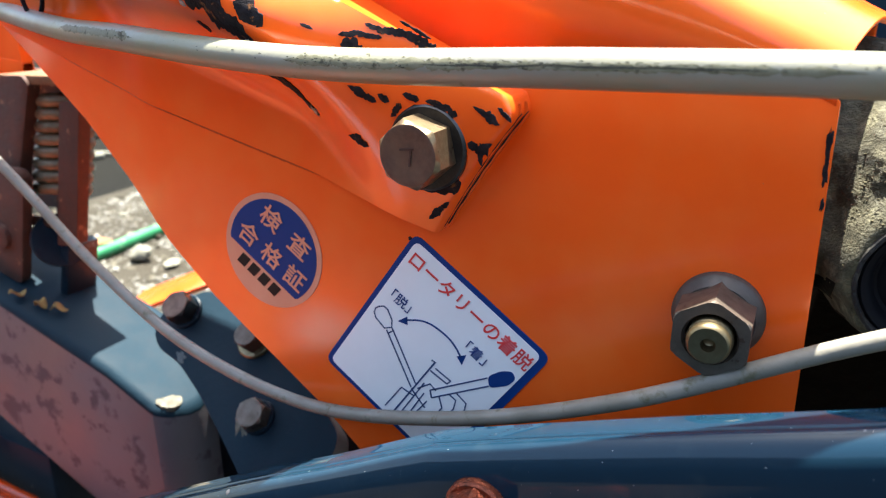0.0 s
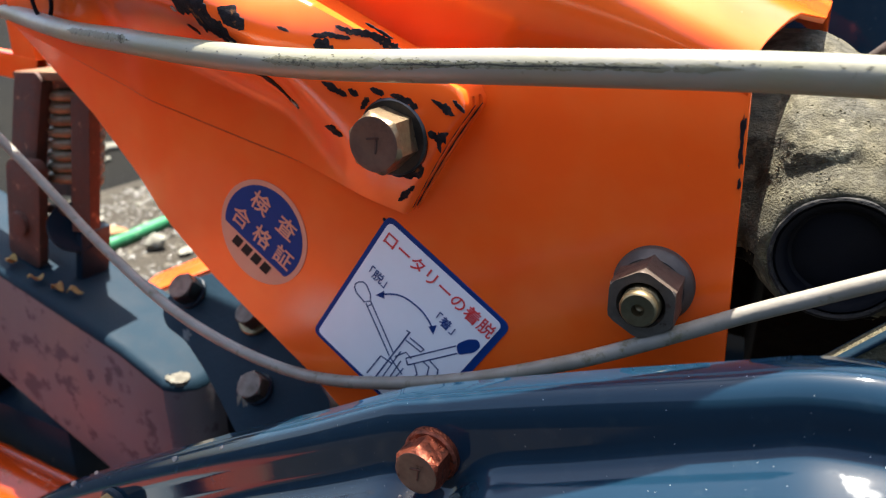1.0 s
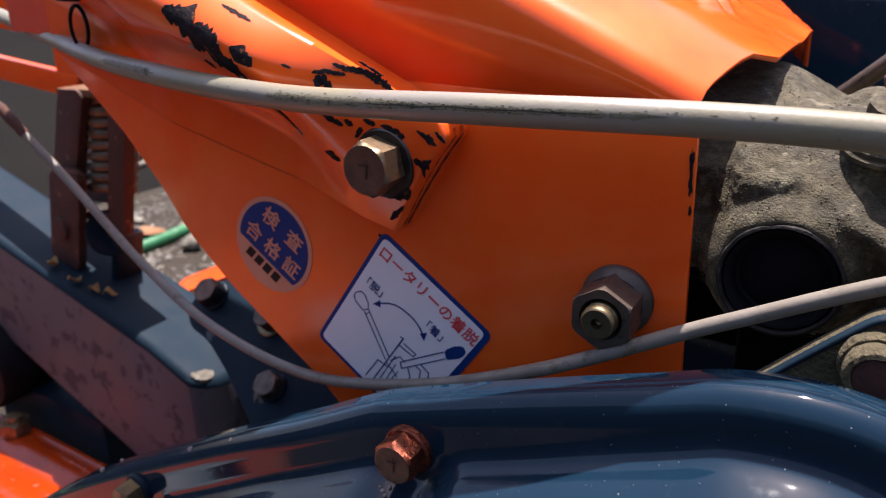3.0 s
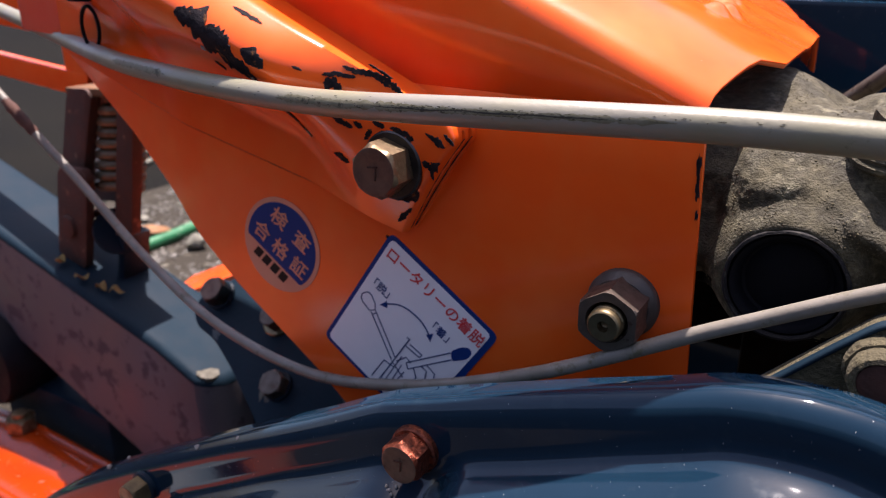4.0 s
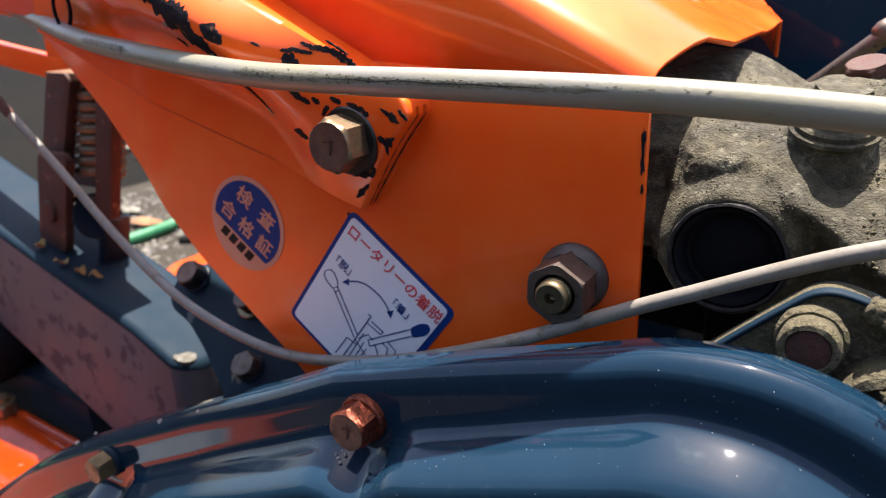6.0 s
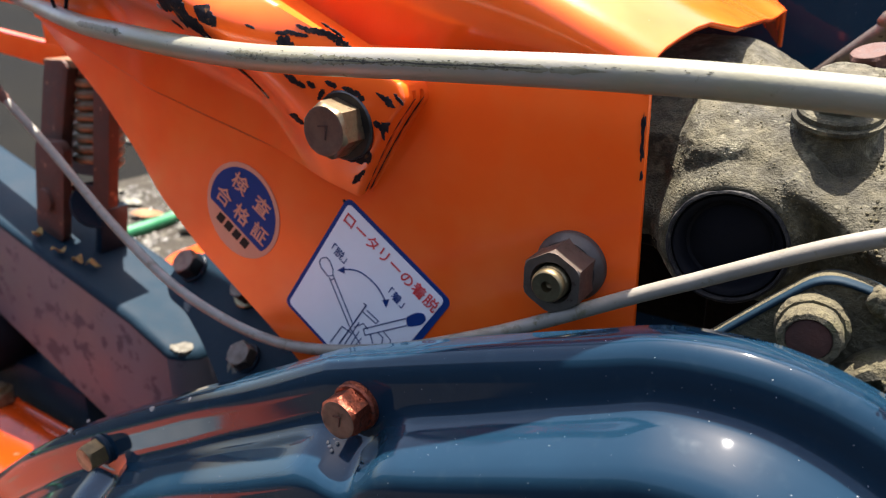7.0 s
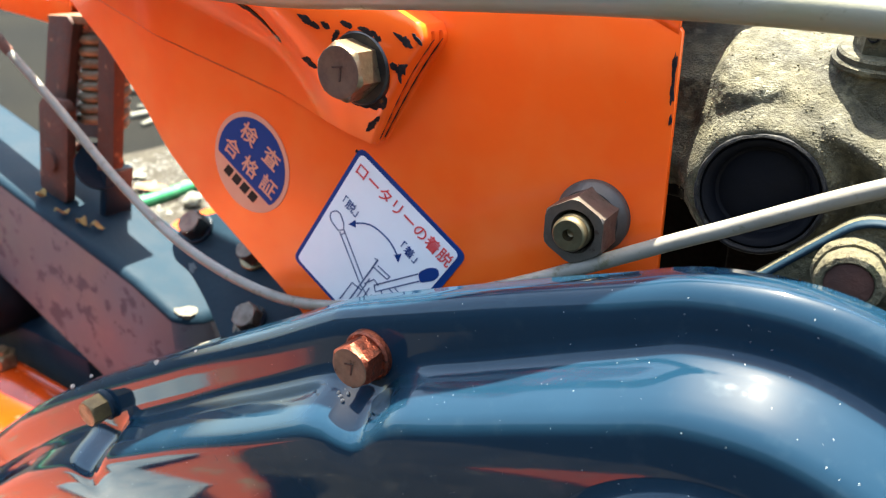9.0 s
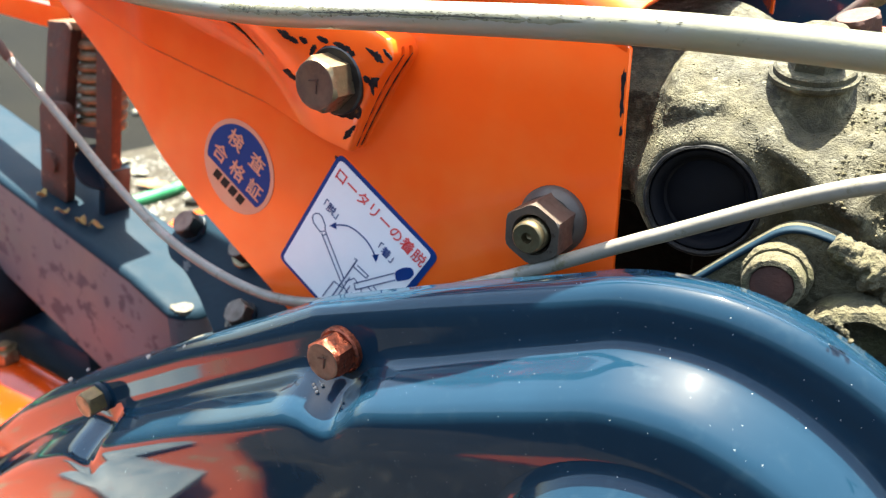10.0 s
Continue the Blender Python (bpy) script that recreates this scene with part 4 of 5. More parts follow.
    # gasket line and the flange of the case behind the cover
    def band(y0, y1, inset, mat, name, label=""):
        bm = bmesh.new()
        rows = []
        for y, more in ((y0, 0.004), (y0, 0.0003), (y0 + 0.0004, 0.0), (y1 - 0.0012, 0.0), (y1 - 0.0003, 0.0006), (y1, 0.004)):
            ring = []
            for i in range(n):
                q = path[i] + inward[i] * (inset + more)
                ring.append(bm.verts.new((q.x, y, q.z)))
            rows.append(ring)
        for a, b in zip(rows, rows[1:]):
            for i in range(n):
                k = (i + 1) % n
                bm.faces.new((a[i], a[k], b[k], b[i]))
        bm.faces.new(rows[0])
        bm.faces.new(rows[-1][::-1])
        bmesh.ops.transform(bm, matrix=inv, verts=bm.verts)
        part(name, bm, mat, root, label)
    band(0.1170, 0.1186, 0.0007, BLACK, "gasket", "thin dark gasket")
    band(0.1178, 0.1240, 0.0001, BLUE, "case_flange")
    bm = bmesh.new()
    front, rear = [], []
    for i in range(0, n, 2):
        q = path[i] + inward[i] * 0.014
        front.append(bm.verts.new((q.x, 0.1235, q.z)))
        rear.append(bm.verts.new((q.x, 0.147, q.z)))
    bm.faces.new(front)
    bm.faces.new(rear[::-1])
    for i in range(len(front)):
        k = (i + 1) % len(front)
        bm.faces.new((front[i], front[k], rear[k], rear[i]))
    bmesh.ops.transform(bm, matrix=inv, verts=bm.verts)
    part("housing", bm, NAVY, root)


# ---- cast gearbox ----
BORE = (0.0318, 0.1655, 0.4935)


def build_gearbox():
    root = thing("gearbox", "dirty grey cast aluminium gearbox caked with dried mud", "gearbox", (0.09, 0.2, 0.45))
    inv = Matrix.Translation(-root.location)
    # side profile of the casting, from under the bore up over the top
    spine = smooth_path([(0, 0.228, 0.380), (0, 0.206, 0.440), (0, 0.182, 0.474), (0, 0.1725, 0.490), (0, 0.1705, 0.500), (0, 0.1712, 0.508), (0, 0.1765, 0.5145), (0, 0.1835, 0.5200),
                         (0, 0.1925, 0.5255), (0, 0.2060, 0.5308), (0, 0.225, 0.5345), (0, 0.248, 0.5352), (0, 0.290, 0.5285), (0, 0.360, 0.505)], 22)
    dist = [0.0]
    for a, b in zip(spine, spine[1:]):
        dist.append(dist[-1] + (b - a).length)
    nx, nv = 480, 430

    def spine_at(s):
        for i in range(len(dist) - 1):
            if dist[i + 1] >= s:
                u = (s - dist[i]) / (dist[i + 1] - dist[i])
                d = (spine[i + 1] - spine[i]).normalized()
                return spine[i].lerp(spine[i + 1], u), Vector((0, -d.z, d.y))
        d = (spine[-1] - spine[-2]).normalized()
        return spine[-1], Vector((0, -d.z, d.y))

    def swell(p):
        h = 0.0
        # web between the boss and the bore's collar, and the flared foot of the filler plug
        r = math.hypot((p.x - 0.030) * 0.8, p.z - 0.512)
        h += 0.0016 * (1 - smoothstep(0.003, 0.012, r))
        r = math.hypot(p.x - 0.0490, (p.y - 0.188) * 0.9, (p.z - 0.5235) * 0.9)
        h += 0.0058 * (1 - smoothstep(0.004, 0.0165, r))
        # lugs on the top
        r = (p - Vector((0.052, 0.252, 0.527))).length
        h += 0.0065 * (1 - smoothstep(0.009, 0.020, r))
        r = (p - Vector((0.017, 0.232, 0.5345))).length
        h += 0.0030 * (1 - smoothstep(0.008, 0.022, r))
        r = abs((p.x - 0.020) * 0.45 - (p.y - 0.258)) * 0.9
        h += 0.0022 * (1 - smoothstep(0.001, 0.008, r)) * smoothstep(0.232, 0.25, p.y)
        # heap of mud to the side
        r = math.hypot((p.x - 0.080) * 0.8, p.z - 0.500, 1.2 * max(0.0, p.y - 0.212))
        h += 0.0100 * (1 - smoothstep(0.006, 0.028, r))
        return h
    bm = bmesh.new()
    grid = []
    for j in range(nv + 1):
        base, out = spine_at(dist[-1] * j / nv)
        row = []
        for i in range(nx + 1):
            x = -0.062 + 0.227 * (i / nx)
            p = Vector((x, base.y, base.z - 0.010 * smoothstep(0.014, 0.042, x) * smoothstep(0.205, 0.240, base.y)))
            h = swell(p)
            muddy = smoothstep(0.052, 0.068, x)
            grit = 0.4 + 0.6 * smoothstep(-0.2, 0.3, noise.noise(p * 55))
            h += (0.0005 + 0.0016 * muddy) * noise.fractal(p * 120, 1.0, 2.0, 3) + (0.00030 * grit + 0.0007 * muddy) * noise.noise(p * 420) + 0.00026 * grit * noise.noise(p * 900)
            q = p + out * h
            q.y += 0.0035 * smoothstep(0.036, 0.056, x) * smoothstep(0.486, 0.500, p.z)
            # finger-shaped boss beside the side cover: steep in front, flat on top
            finger = smoothstep(0.0122, 0.0170, x) * (1 - smoothstep(0.0230, 0.0420, x))
            q.y -= 0.0078 * finger * smoothstep(0.5092, 0.5208, q.z) * (1 - smoothstep(0.5240, 0.5345, q.z))
            # upright wall set back between the boss and the side cover
            left = 1 - smoothstep(0.0100, 0.0180, x + 0.0012 * noise.noise(p * 160))
            q.y += max(0.0, 0.1785 - q.y) * left * smoothstep(0.496, 0.507, q.z)
            # ridge that runs down beside the bore
            q.y -= 0.0072 * math.exp(-((p.z - 0.5105 + 0.5 * (x - 0.0450)) / 0.0050) ** 2) * smoothstep(0.033, 0.045, x) * (1 - smoothstep(0.064, 0.080, x))
            # collar and hole of the bore
            if base.y < 0.200 and base.z < 0.529:
                r = math.hypot(x - BORE[0], q.z - BORE[2])
                rim = 1 - smoothstep(0.0152, 0.0218, r + 0.0006 * noise.noise(p * 150))
                q.y += (BORE[1] + 0.0005 * noise.noise(p * 200) - q.y) * rim
                q.y += 0.03 * (1 - smoothstep(0.0132, 0.0142, r))
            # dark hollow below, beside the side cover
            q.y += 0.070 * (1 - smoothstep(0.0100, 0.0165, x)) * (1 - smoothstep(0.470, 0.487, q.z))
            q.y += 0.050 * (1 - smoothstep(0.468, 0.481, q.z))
            row.append(bm.verts.new(q))
        grid.append(row)
    for j in range(nv):
        for i in range(nx):
            bm.faces.new((grid[j][i], grid[j][i + 1], grid[j + 1][i + 1], grid[j + 1][i]))
    # shade low down and beside the side cover is put into black faces
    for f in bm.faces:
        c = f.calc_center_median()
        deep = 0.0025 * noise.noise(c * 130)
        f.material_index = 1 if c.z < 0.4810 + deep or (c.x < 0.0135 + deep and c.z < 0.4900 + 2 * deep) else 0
    spots_at = [v.co.copy() for v in bm.verts if 0.012 < v.co.x < 0.12 and 0.478 < v.co.z and v.co.y < 0.25 and math.hypot(v.co.x - BORE[0], v.co.z - BORE[2]) > 0.0158]
    bmesh.ops.transform(bm, matrix=inv, verts=bm.verts)
    part("housing", bm, [CAST, HOLLOW_SHADE], root, sharp=0)
    # loose grit stuck to the casting, thickest over the bore and towards the mud
    rnd = random.Random(21)
    ball = bmesh.new()
    bmesh.ops.create_icosphere(ball, subdivisions=1, radius=1.0)
    shape = [v.co.copy() for v in ball.verts]
    cells = [[v.index for v in f.verts] for f in ball.faces]
    ball.free()
    verts, faces = [], []
    tries = 0
    while len(verts) < 4200 * len(shape) and tries < 160000:
        tries += 1
        p = spots_at[rnd.randrange(len(spots_at))]
        near_bore = math.exp(-((math.hypot(p.x - BORE[0], p.z - BORE[2]) - 0.0185) / 0.0035) ** 2) * (p.z > BORE[2])
        want = 0.22 + 0.6 * near_bore + 0.75 * smoothstep(0.046, 0.064, p.x)
        if rnd.random() > want * smoothstep(-0.25, 0.35, noise.noise(p * 140)):
            continue
        r = rnd.uniform(0.00013, 0.00034) * (1 + 0.8 * smoothstep(0.05, 0.07, p.x))
        start = len(verts)
        verts += [tuple(p + Vector((c.x * r * rnd.uniform(0.7, 1.4), c.y * r * rnd.uniform(0.7, 1.2), c.z * r * rnd.uniform(0.7, 1.3))) - root.location) for c in shape]
        faces += [[start + k for k in cell] for cell in cells]
    grit = bpy.data.meshes.new("grit")
    grit.from_pydata(verts, [], faces)
    grit.materials.append(MUD)
    ob = tagged(new("grit", grit), "", "", "", "stuff")
    ob.parent = root
    # bore with its rubber cap
    m = inv @ Matrix.Translation(BORE) @ UP_TO_FRONT
    ragged = lambda a, r, j: r * (1 + 0.014 * noise.noise(Vector((math.cos(a) * 5, math.sin(a) * 5, j * 0.3))))
    sleeve = part("bore_sleeve", lathe([(0.0137, -0.03), (0.0137, -0.003), (0.0139, 0.0003), (0.0142, 0.0007), (0.0148, 0.0005), (0.0153, -0.0006), (0.0156, -0.003), (0.0156, -0.03)], 72, m, shape=ragged), GREASY, root)
    part("rubber_cap", lathe([(0.0138, -0.0012), (0.0132, -0.0006), (0.0122, -0.0010), (0.0114, -0.0022), (0.0108, -0.0046), (0.0100, -0.0050), (0.0094, -0.0047), (0.0, -0.0044)], 72, m), CAP, sleeve, "black rubber cap pressed into the bore")
    # filler plug on its flange, with a vent drilled through one flat
    m = inv @ Matrix.Translation((0.0490, 0.1850, 0.5255)) @ Matrix.Rotation(radians(16), 4, "X")
    part("plug_boss", lathe([(0.0150, -0.014), (0.0116, -0.0075), (0.0098, -0.0036), (0.0095, -0.0008), (0, -0.0006)], 56, m, shape=ragged), CAST, root, sharp=60)
    part("plug_flange", lathe([(0, -0.0008), (0.0100, -0.0008), (0.0106, 0.0000), (0.0106, 0.0010), (0.0099, 0.0014), (0.0096, 0.0013), (0.0096, 0.0026), (0.0090, 0.0031), (0, 0.0031)], 56, m), CAST, root)
    plug = part("filler_plug", lathe([(0, 0.0029), (0.0068, 0.0029), (0.0068, 0.0108), (0.0062, 0.0120), (0, 0.0121)], 60, m @ Matrix.Rotation(radians(24), 4, "Z"), shape=hex_radius(0.0116)), CAST, root, "hex filler plug with a drilled vent", sharp=25)
    vent = m @ Matrix.Translation((-0.0024, -0.0053, 0.0074)) @ Matrix.Rotation(radians(-24), 4, "Z") @ UP_TO_FRONT
    part("vent_hole", lathe([(0.0014, -0.001), (0.0015, 0.0004), (0.0011, 0.0007), (0.0009, 0.0), (0, -0.0006)], 24, vent), BLACK, plug, "small dark vent hole")


def build_gearbox_front():
    # blue lug plate bolted to the casting
    root = thing("lug_plate", "blue steel lug plate crusted with dried mud", "bracket", (0.06, 0.145, 0.47))
    inv = Matrix.Translation(-root.location)
    outline = rounded([(0.0280, 0.4700), (0.0452, 0.4890), (0.0548, 0.4990), (0.0665, 0.4975), (0.0830, 0.4870), (0.1150, 0.4700), (0.1150, 0.4300), (0.0280, 0.4300)], 0.0055, 8)
    bm = slab(outline, 0.1470, 0.1530)
    bmesh.ops.transform(bm, matrix=inv, verts=bm.verts)
    part("plate", bm, MUD, root, "mud crusted face of the plate")
    pts = [Vector((x, 0, z)) for x, z in outline]
    n = len(pts)
    bm = bmesh.new()
    rings = []
    for y, d in ((0.1540, 0.0002), (0.1470, -0.0001), (0.1466, 0.0001), (0.1463, 0.0005), (0.1464, 0.0009), (0.1468, 0.0012), (0.1475, 0.0014)):
        ring = []
        for i in range(n):
            t = (pts[(i + 1) % n] - pts[i - 1]).normalized()
            q = pts[i] + Vector((t.z, 0, -t.x)) * d
            ring.append(bm.verts.new((q.x, y, q.z)))
        rings.append(ring)
    for a, b in zip(rings, rings[1:]):
        for i in range(n):
            k = (i + 1) % n
            bm.faces.new((a[i], a[k], b[k], b[i]))
    bmesh.ops.transform(bm, matrix=inv, verts=bm.verts)
    part("raised_lip", bm, BLUE_WORN, root, "scraped blue raised lip", sharp=60)
    ridge = smooth_path([(0.0640, 0.1462, 0.4972), (0.0750, 0.1462, 0.4915), (0.0880, 0.1460, 0.4838), (0.1020, 0.1460, 0.4765), (0.1160, 0.1465, 0.4690)], 40)
    own = bmesh.new()
    rings = []
    for i, p in enumerate(ridge):
        d = (ridge[min(i + 1, len(ridge) - 1)] - ridge[max(i - 1, 0)]).normalized()
        u = Vector((-d.z, 0, d.x))
        v = d.cross(u)
        fade = min(1.0, i / 30)
        ring = []
        for k in range(24):
            g = 2 * math.pi * k / 24
            way = math.cos(g) * u + math.sin(g) * v
            q = p + way * 0.003
            r = (0.0022 + 0.0016 * fade) * (1 + 0.45 * noise.noise(q * 260) + 0.30 * noise.noise(q * 620) + 0.18 * noise.noise(q * 1300))
            ring.append(own.verts.new(p + way * r))
        rings.append(ring)
    for a, b in zip(rings, rings[1:]):
        for k in range(24):
            own.faces.new((a[k], a[(k + 1) % 24], b[(k + 1) % 24], b[k]))
    own.faces.new(rings[0])
    own.faces.new(rings[-1][::-1])
    bmesh.ops.transform(own, matrix=inv, verts=own.verts)
    part("mud_ridge", own, MUD, root, "crumbly dried mud along the edge", sharp=0)
    bolt = thing("muddy_bolt", "round bolt head and washer crusted with dried mud", "bolt", (0.0550, 0.1470, 0.4872))
    m = UP_TO_FRONT
    rough_edge = lambda a, r, j: r * (1 + 0.045 * noise.noise(Vector((math.cos(a) * 4, math.sin(a) * 4, j * 0.7))))
    part("washer", lathe([(0, 0), (0.0074, 0), (0.0075, 0.0030), (0.0069, 0.0040), (0, 0.0040)], 48, m, shape=rough_edge), MUD, bolt, sharp=50)
    part("head", lathe([(0, 0.0035), (0.0063, 0.0035), (0.0065, 0.0080), (0.0060, 0.0094), (0.0050, 0.0097), (0.0045, 0.0088), (0.0, 0.0086)], 48, m, shape=rough_edge), MUD, bolt, sharp=50)
    part("face", lathe([(0.0046, 0.0087), (0.0044, 0.0091), (0.0031, 0.0093), (0, 0.0092)], 40, m), RUST, bolt, "dark rusty bolt face")
    ring = thing("pipe_stub", "muddy open pipe end with a dark blue bore", "pipe", (0.0752, 0.1455, 0.4725))
    part("rim", lathe([(0.0110, -0.010), (0.0110, 0.0060), (0.0120, 0.0076), (0.0138, 0.0070), (0.0148, 0.0040), (0.0152, -0.010)], 48, m, shape=rough_edge), MUD, ring, sharp=50)
    part("bore", lathe([(0.0106, -0.004), (0.0, -0.006)], 40, m), NAVY, ring)


# ---- behind and beside ----
def build_frame_beam():
    root = thing("frame_beam", "blue steel frame beam with faded pink primer on its side", "frame beam", (-0.45, 0.25, 0.36))
    inv = Matrix.Translation(-root.location)
    def beam_z(x):
        return 0.3546 - (0.27 if x < -0.2935 else 0.42) * (x + 0.2935)
    bm = bmesh.new()
    top, low = [], []
    plan = [(-0.85, 0.215), (-0.2935, 0.215), (-0.2640, 0.215), (-0.2590, 0.2168), (-0.2530, 0.2290), (-0.2520, 0.2360), (-0.2580, 0.2600), (-0.2720, 0.2720), (-0.2935, 0.2725), (-0.85, 0.2780)]
    for x, y in plan:
        top.append(bm.verts.new((x, y, beam_z(x))))
        low.append(bm.verts.new((x + 0.004, y, min(beam_z(x), 0.3546 - 0.27 * (x + 0.2935)) - 0.094 - 0.127 * (x + 0.40))))
    bm.faces.new((top[0], top[1], top[8], top[9]))
    bm.faces.new(top[1:9])
    bm.faces.new(low[::-1])
    n = len(plan)
    for i in range(n):
        k = (i + 1) % n
        bm.faces.new((top[i], top[k], low[k], low[i]))
    bmesh.ops.recalc_face_normals(bm, faces=bm.faces)
    bmesh.ops.bevel(bm, geom=[e for e in bm.edges if e.calc_face_angle(0) > 0.5], offset=0.0050, segments=4, profile=0.5, affect="EDGES")
    for f in bm.faces:
        f.material_index = 1 if f.normal.z > 0.12 else 0
    bmesh.ops.transform(bm, matrix=inv, verts=bm.verts)
    part("beam", bm, [PRIMER, BLUE_WORN], root)
    # bare corner at the end
    bm = bmesh.new()
    plan = rounded([(-0.2598, 0.2160), (-0.2665, 0.2162), (-0.2662, 0.2215), (-0.2640, 0.2300), (-0.2590, 0.2335), (-0.2545, 0.2300), (-0.2548, 0.2255)], 0.0016, 9)
    plan = [(-0.2605 + 0.72 * (x + 0.2605), 0.2235 + 0.72 * (y - 0.2235)) for x, y in plan]
    plan = [(x + 0.0016 * noise.noise(Vector((x * 600, y * 600, 0))), y + 0.0022 * noise.noise(Vector((y * 500, x * 500, 4)))) for x, y in plan]
    upper, under = [bm.verts.new((x, y, beam_z(x) + 0.0002)) for x, y in plan], [bm.verts.new((x, y, beam_z(x) - 0.0030)) for x, y in plan]
    bm.faces.new(upper)
    bm.faces.new(under[::-1])
    for i in range(len(plan)):
        k = (i + 1) % len(plan)
        bm.faces.new((under[i], under[k], upper[k], upper[i]))
    bmesh.ops.transform(bm, matrix=inv, verts=bm.verts)
    part("bare_corner", bm, PALE_CHIP, root, "bare scraped corner")

    # added sheet: its black stands for the shade between beam and arm
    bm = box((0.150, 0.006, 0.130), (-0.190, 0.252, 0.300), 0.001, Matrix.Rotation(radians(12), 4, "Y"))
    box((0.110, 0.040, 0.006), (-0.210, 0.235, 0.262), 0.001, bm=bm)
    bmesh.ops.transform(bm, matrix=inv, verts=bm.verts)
    part("gap_darkener", bm, BLACK, root, "black sheet added to darken the gap beside the arm")

    # spring latch that stands on the beam
    latch = thing("spring_latch", "rusty brown steel latch with a coil spring, standing on the beam", "spring latch", (-0.345, 0.235, 0.372))
    inv = Matrix.Translation(-latch.location)

    def put(name, bm, mat, label="", sharp=35):
        bmesh.ops.transform(bm, matrix=inv, verts=bm.verts)
        part(name, bm, mat, latch, label, sharp)
    put("side_plate", slab(rounded([(-0.3744, 0.487), (-0.3704, 0.494), (-0.3534, 0.4955), (-0.3494, 0.491), (-0.3676, 0.4455), (-0.3854, 0.380), (-0.4074, 0.380), (-0.3919, 0.44)], 0.003), 0.236, 0.243, bevel=0.001), RUST)
    put("lower_cheek", slab(rounded([(-0.3872, 0.4413), (-0.3825, 0.4455), (-0.3620, 0.4465), (-0.3575, 0.442), (-0.3750, 0.378), (-0.4020, 0.384)], 0.004), 0.2300, 0.2358, bevel=0.001), RUST)
    put("side_plate", slab(rounded([(-0.3340, 0.484), (-0.3190, 0.486), (-0.3373, 0.4059), (-0.3536, 0.4027)], 0.002), 0.2405, 0.2475, bevel=0.001), RUST)
    put("top_plate", box((0.058, 0.036, 0.005), (-0.3480, 0.256, 0.4935), 0.0015, Matrix.Rotation(radians(-4), 4, "Y")), SUNLIT_RUST, "rusty top with sunlit tan painted in")
    # added sheet that keeps the gap behind the spring dark
    put("dark_backing", slab([(-0.4040, 0.492), (-0.3520, 0.494), (-0.3730, 0.412), (-0.4180, 0.408)], 0.270, 0.274), RUST)
    low, high = Vector((-0.3640, 0.2560, 0.428)), Vector((-0.3485, 0.2560, 0.484))
    coil = []
    for k in range(241):
        g = 2 * math.pi * 8 * k / 240
        coil.append(low.lerp(high, k / 240) + Vector((0.0122 * math.cos(g), 0.0122 * math.sin(g), 0)))
    put("coil_spring", tube(coil, 0.0033, 12), SPRING, "dull coil spring", 60)
    put("guide_rod", tube([low - Vector((0.003, 0, 0.02)), high], 0.0042, 16), RUST)
    put("pin", tube([Vector((-0.394, 0.2420, 0.4120)), Vector((-0.345, 0.2440, 0.4150))], 0.0030, 14), RUST)
    put("foot", box((0.006, 0.020, 0.034), (-0.3540, 0.252, 0.386), 0.0015, Matrix.Rotation(radians(14), 4, "Y")), NAVY)
    put("keeper_disc", lathe([(0, -0.0015), (0.0150, -0.0015), (0.0150, 0.0015), (0, 0.0015)], 32, Matrix.Translation((-0.3573, 0.2450, 0.4037)) @ Matrix.Rotation(radians(62), 4, "Y") @ Matrix.Rotation(radians(12), 4, "X")), NAVY)
    put("pivot_boss", lathe([(0, 0), (0.0075, 0), (0.0070, 0.0025), (0.004, 0.003), (0, 0.003)], 28, Matrix.Translation((-0.3840, 0.230, 0.4060)) @ UP_TO_FRONT), RUST)

    # link arm between beam and cover
    arm = thing("link_arm", "dark blue steel link arm with scuffed edges", "link arm", (-0.18, 0.2, 0.37))
    inv2 = Matrix.Translation(-arm.location)
    arm_y = lambda x, z: 0.200 + (z - 0.375)
    bm = slab(rounded([(-0.2539, 0.3888), (-0.2465, 0.3836), (-0.2308, 0.3809), (-0.2123, 0.3738), (-0.1910, 0.3638), (-0.1732, 0.3550), (-0.1412, 0.3623), (-0.1392, 0.3758), (-0.1745, 0.3934), (-0.2103, 0.4026), (-0.2340, 0.4069), (-0.2531, 0.3984)], 0.005), 0.0, 0.0125, bevel=0.0015)
    for v in bm.verts:
        v.co.y, v.co.z = arm_y(v.co.x, v.co.z) + 0.66 * v.co.y, v.co.z - 0.72 * v.co.y
    bmesh.ops.recalc_face_normals(bm, faces=bm.faces)
    for f in bm.faces:
        f.material_index = 0 if f.normal.dot(Vector((0, -0.707, 0.707))) > 0.75 else 1
    bmesh.ops.transform(bm, matrix=inv2, verts=bm.verts)
    part("arm_plate", bm, [BLUE_WORN, PRIMER], arm)
    for long, wide, angle, x, z, seed, paint in ((0.010, 0.0045, -52, -0.1861, 0.3714, 3.3, PALE_CHIP), (0.006, 0.003, -30, -0.2314, 0.3828, 6.7, SCUFF)):
        bm = blob((x, z), (long, wide), angle, seed, arm_y, 0.0004, rag=0.5, steps=44)
        bmesh.ops.transform(bm, matrix=inv2, verts=bm.verts)
        part("worn_patch", bm, paint, arm, "pale scuffed patch")
    lean = Matrix.Rotation(radians(45), 4, "X")
    hex_bolt("arm_bolt", "dull zinc hex bolt in a dark blue link arm", (-0.1789, 0.1985, 0.3735), 0.0120, 0.0065, 0.0075, 0.002, GREY_STEEL, GREY_STEEL, NAVY, 10, axis=lean)
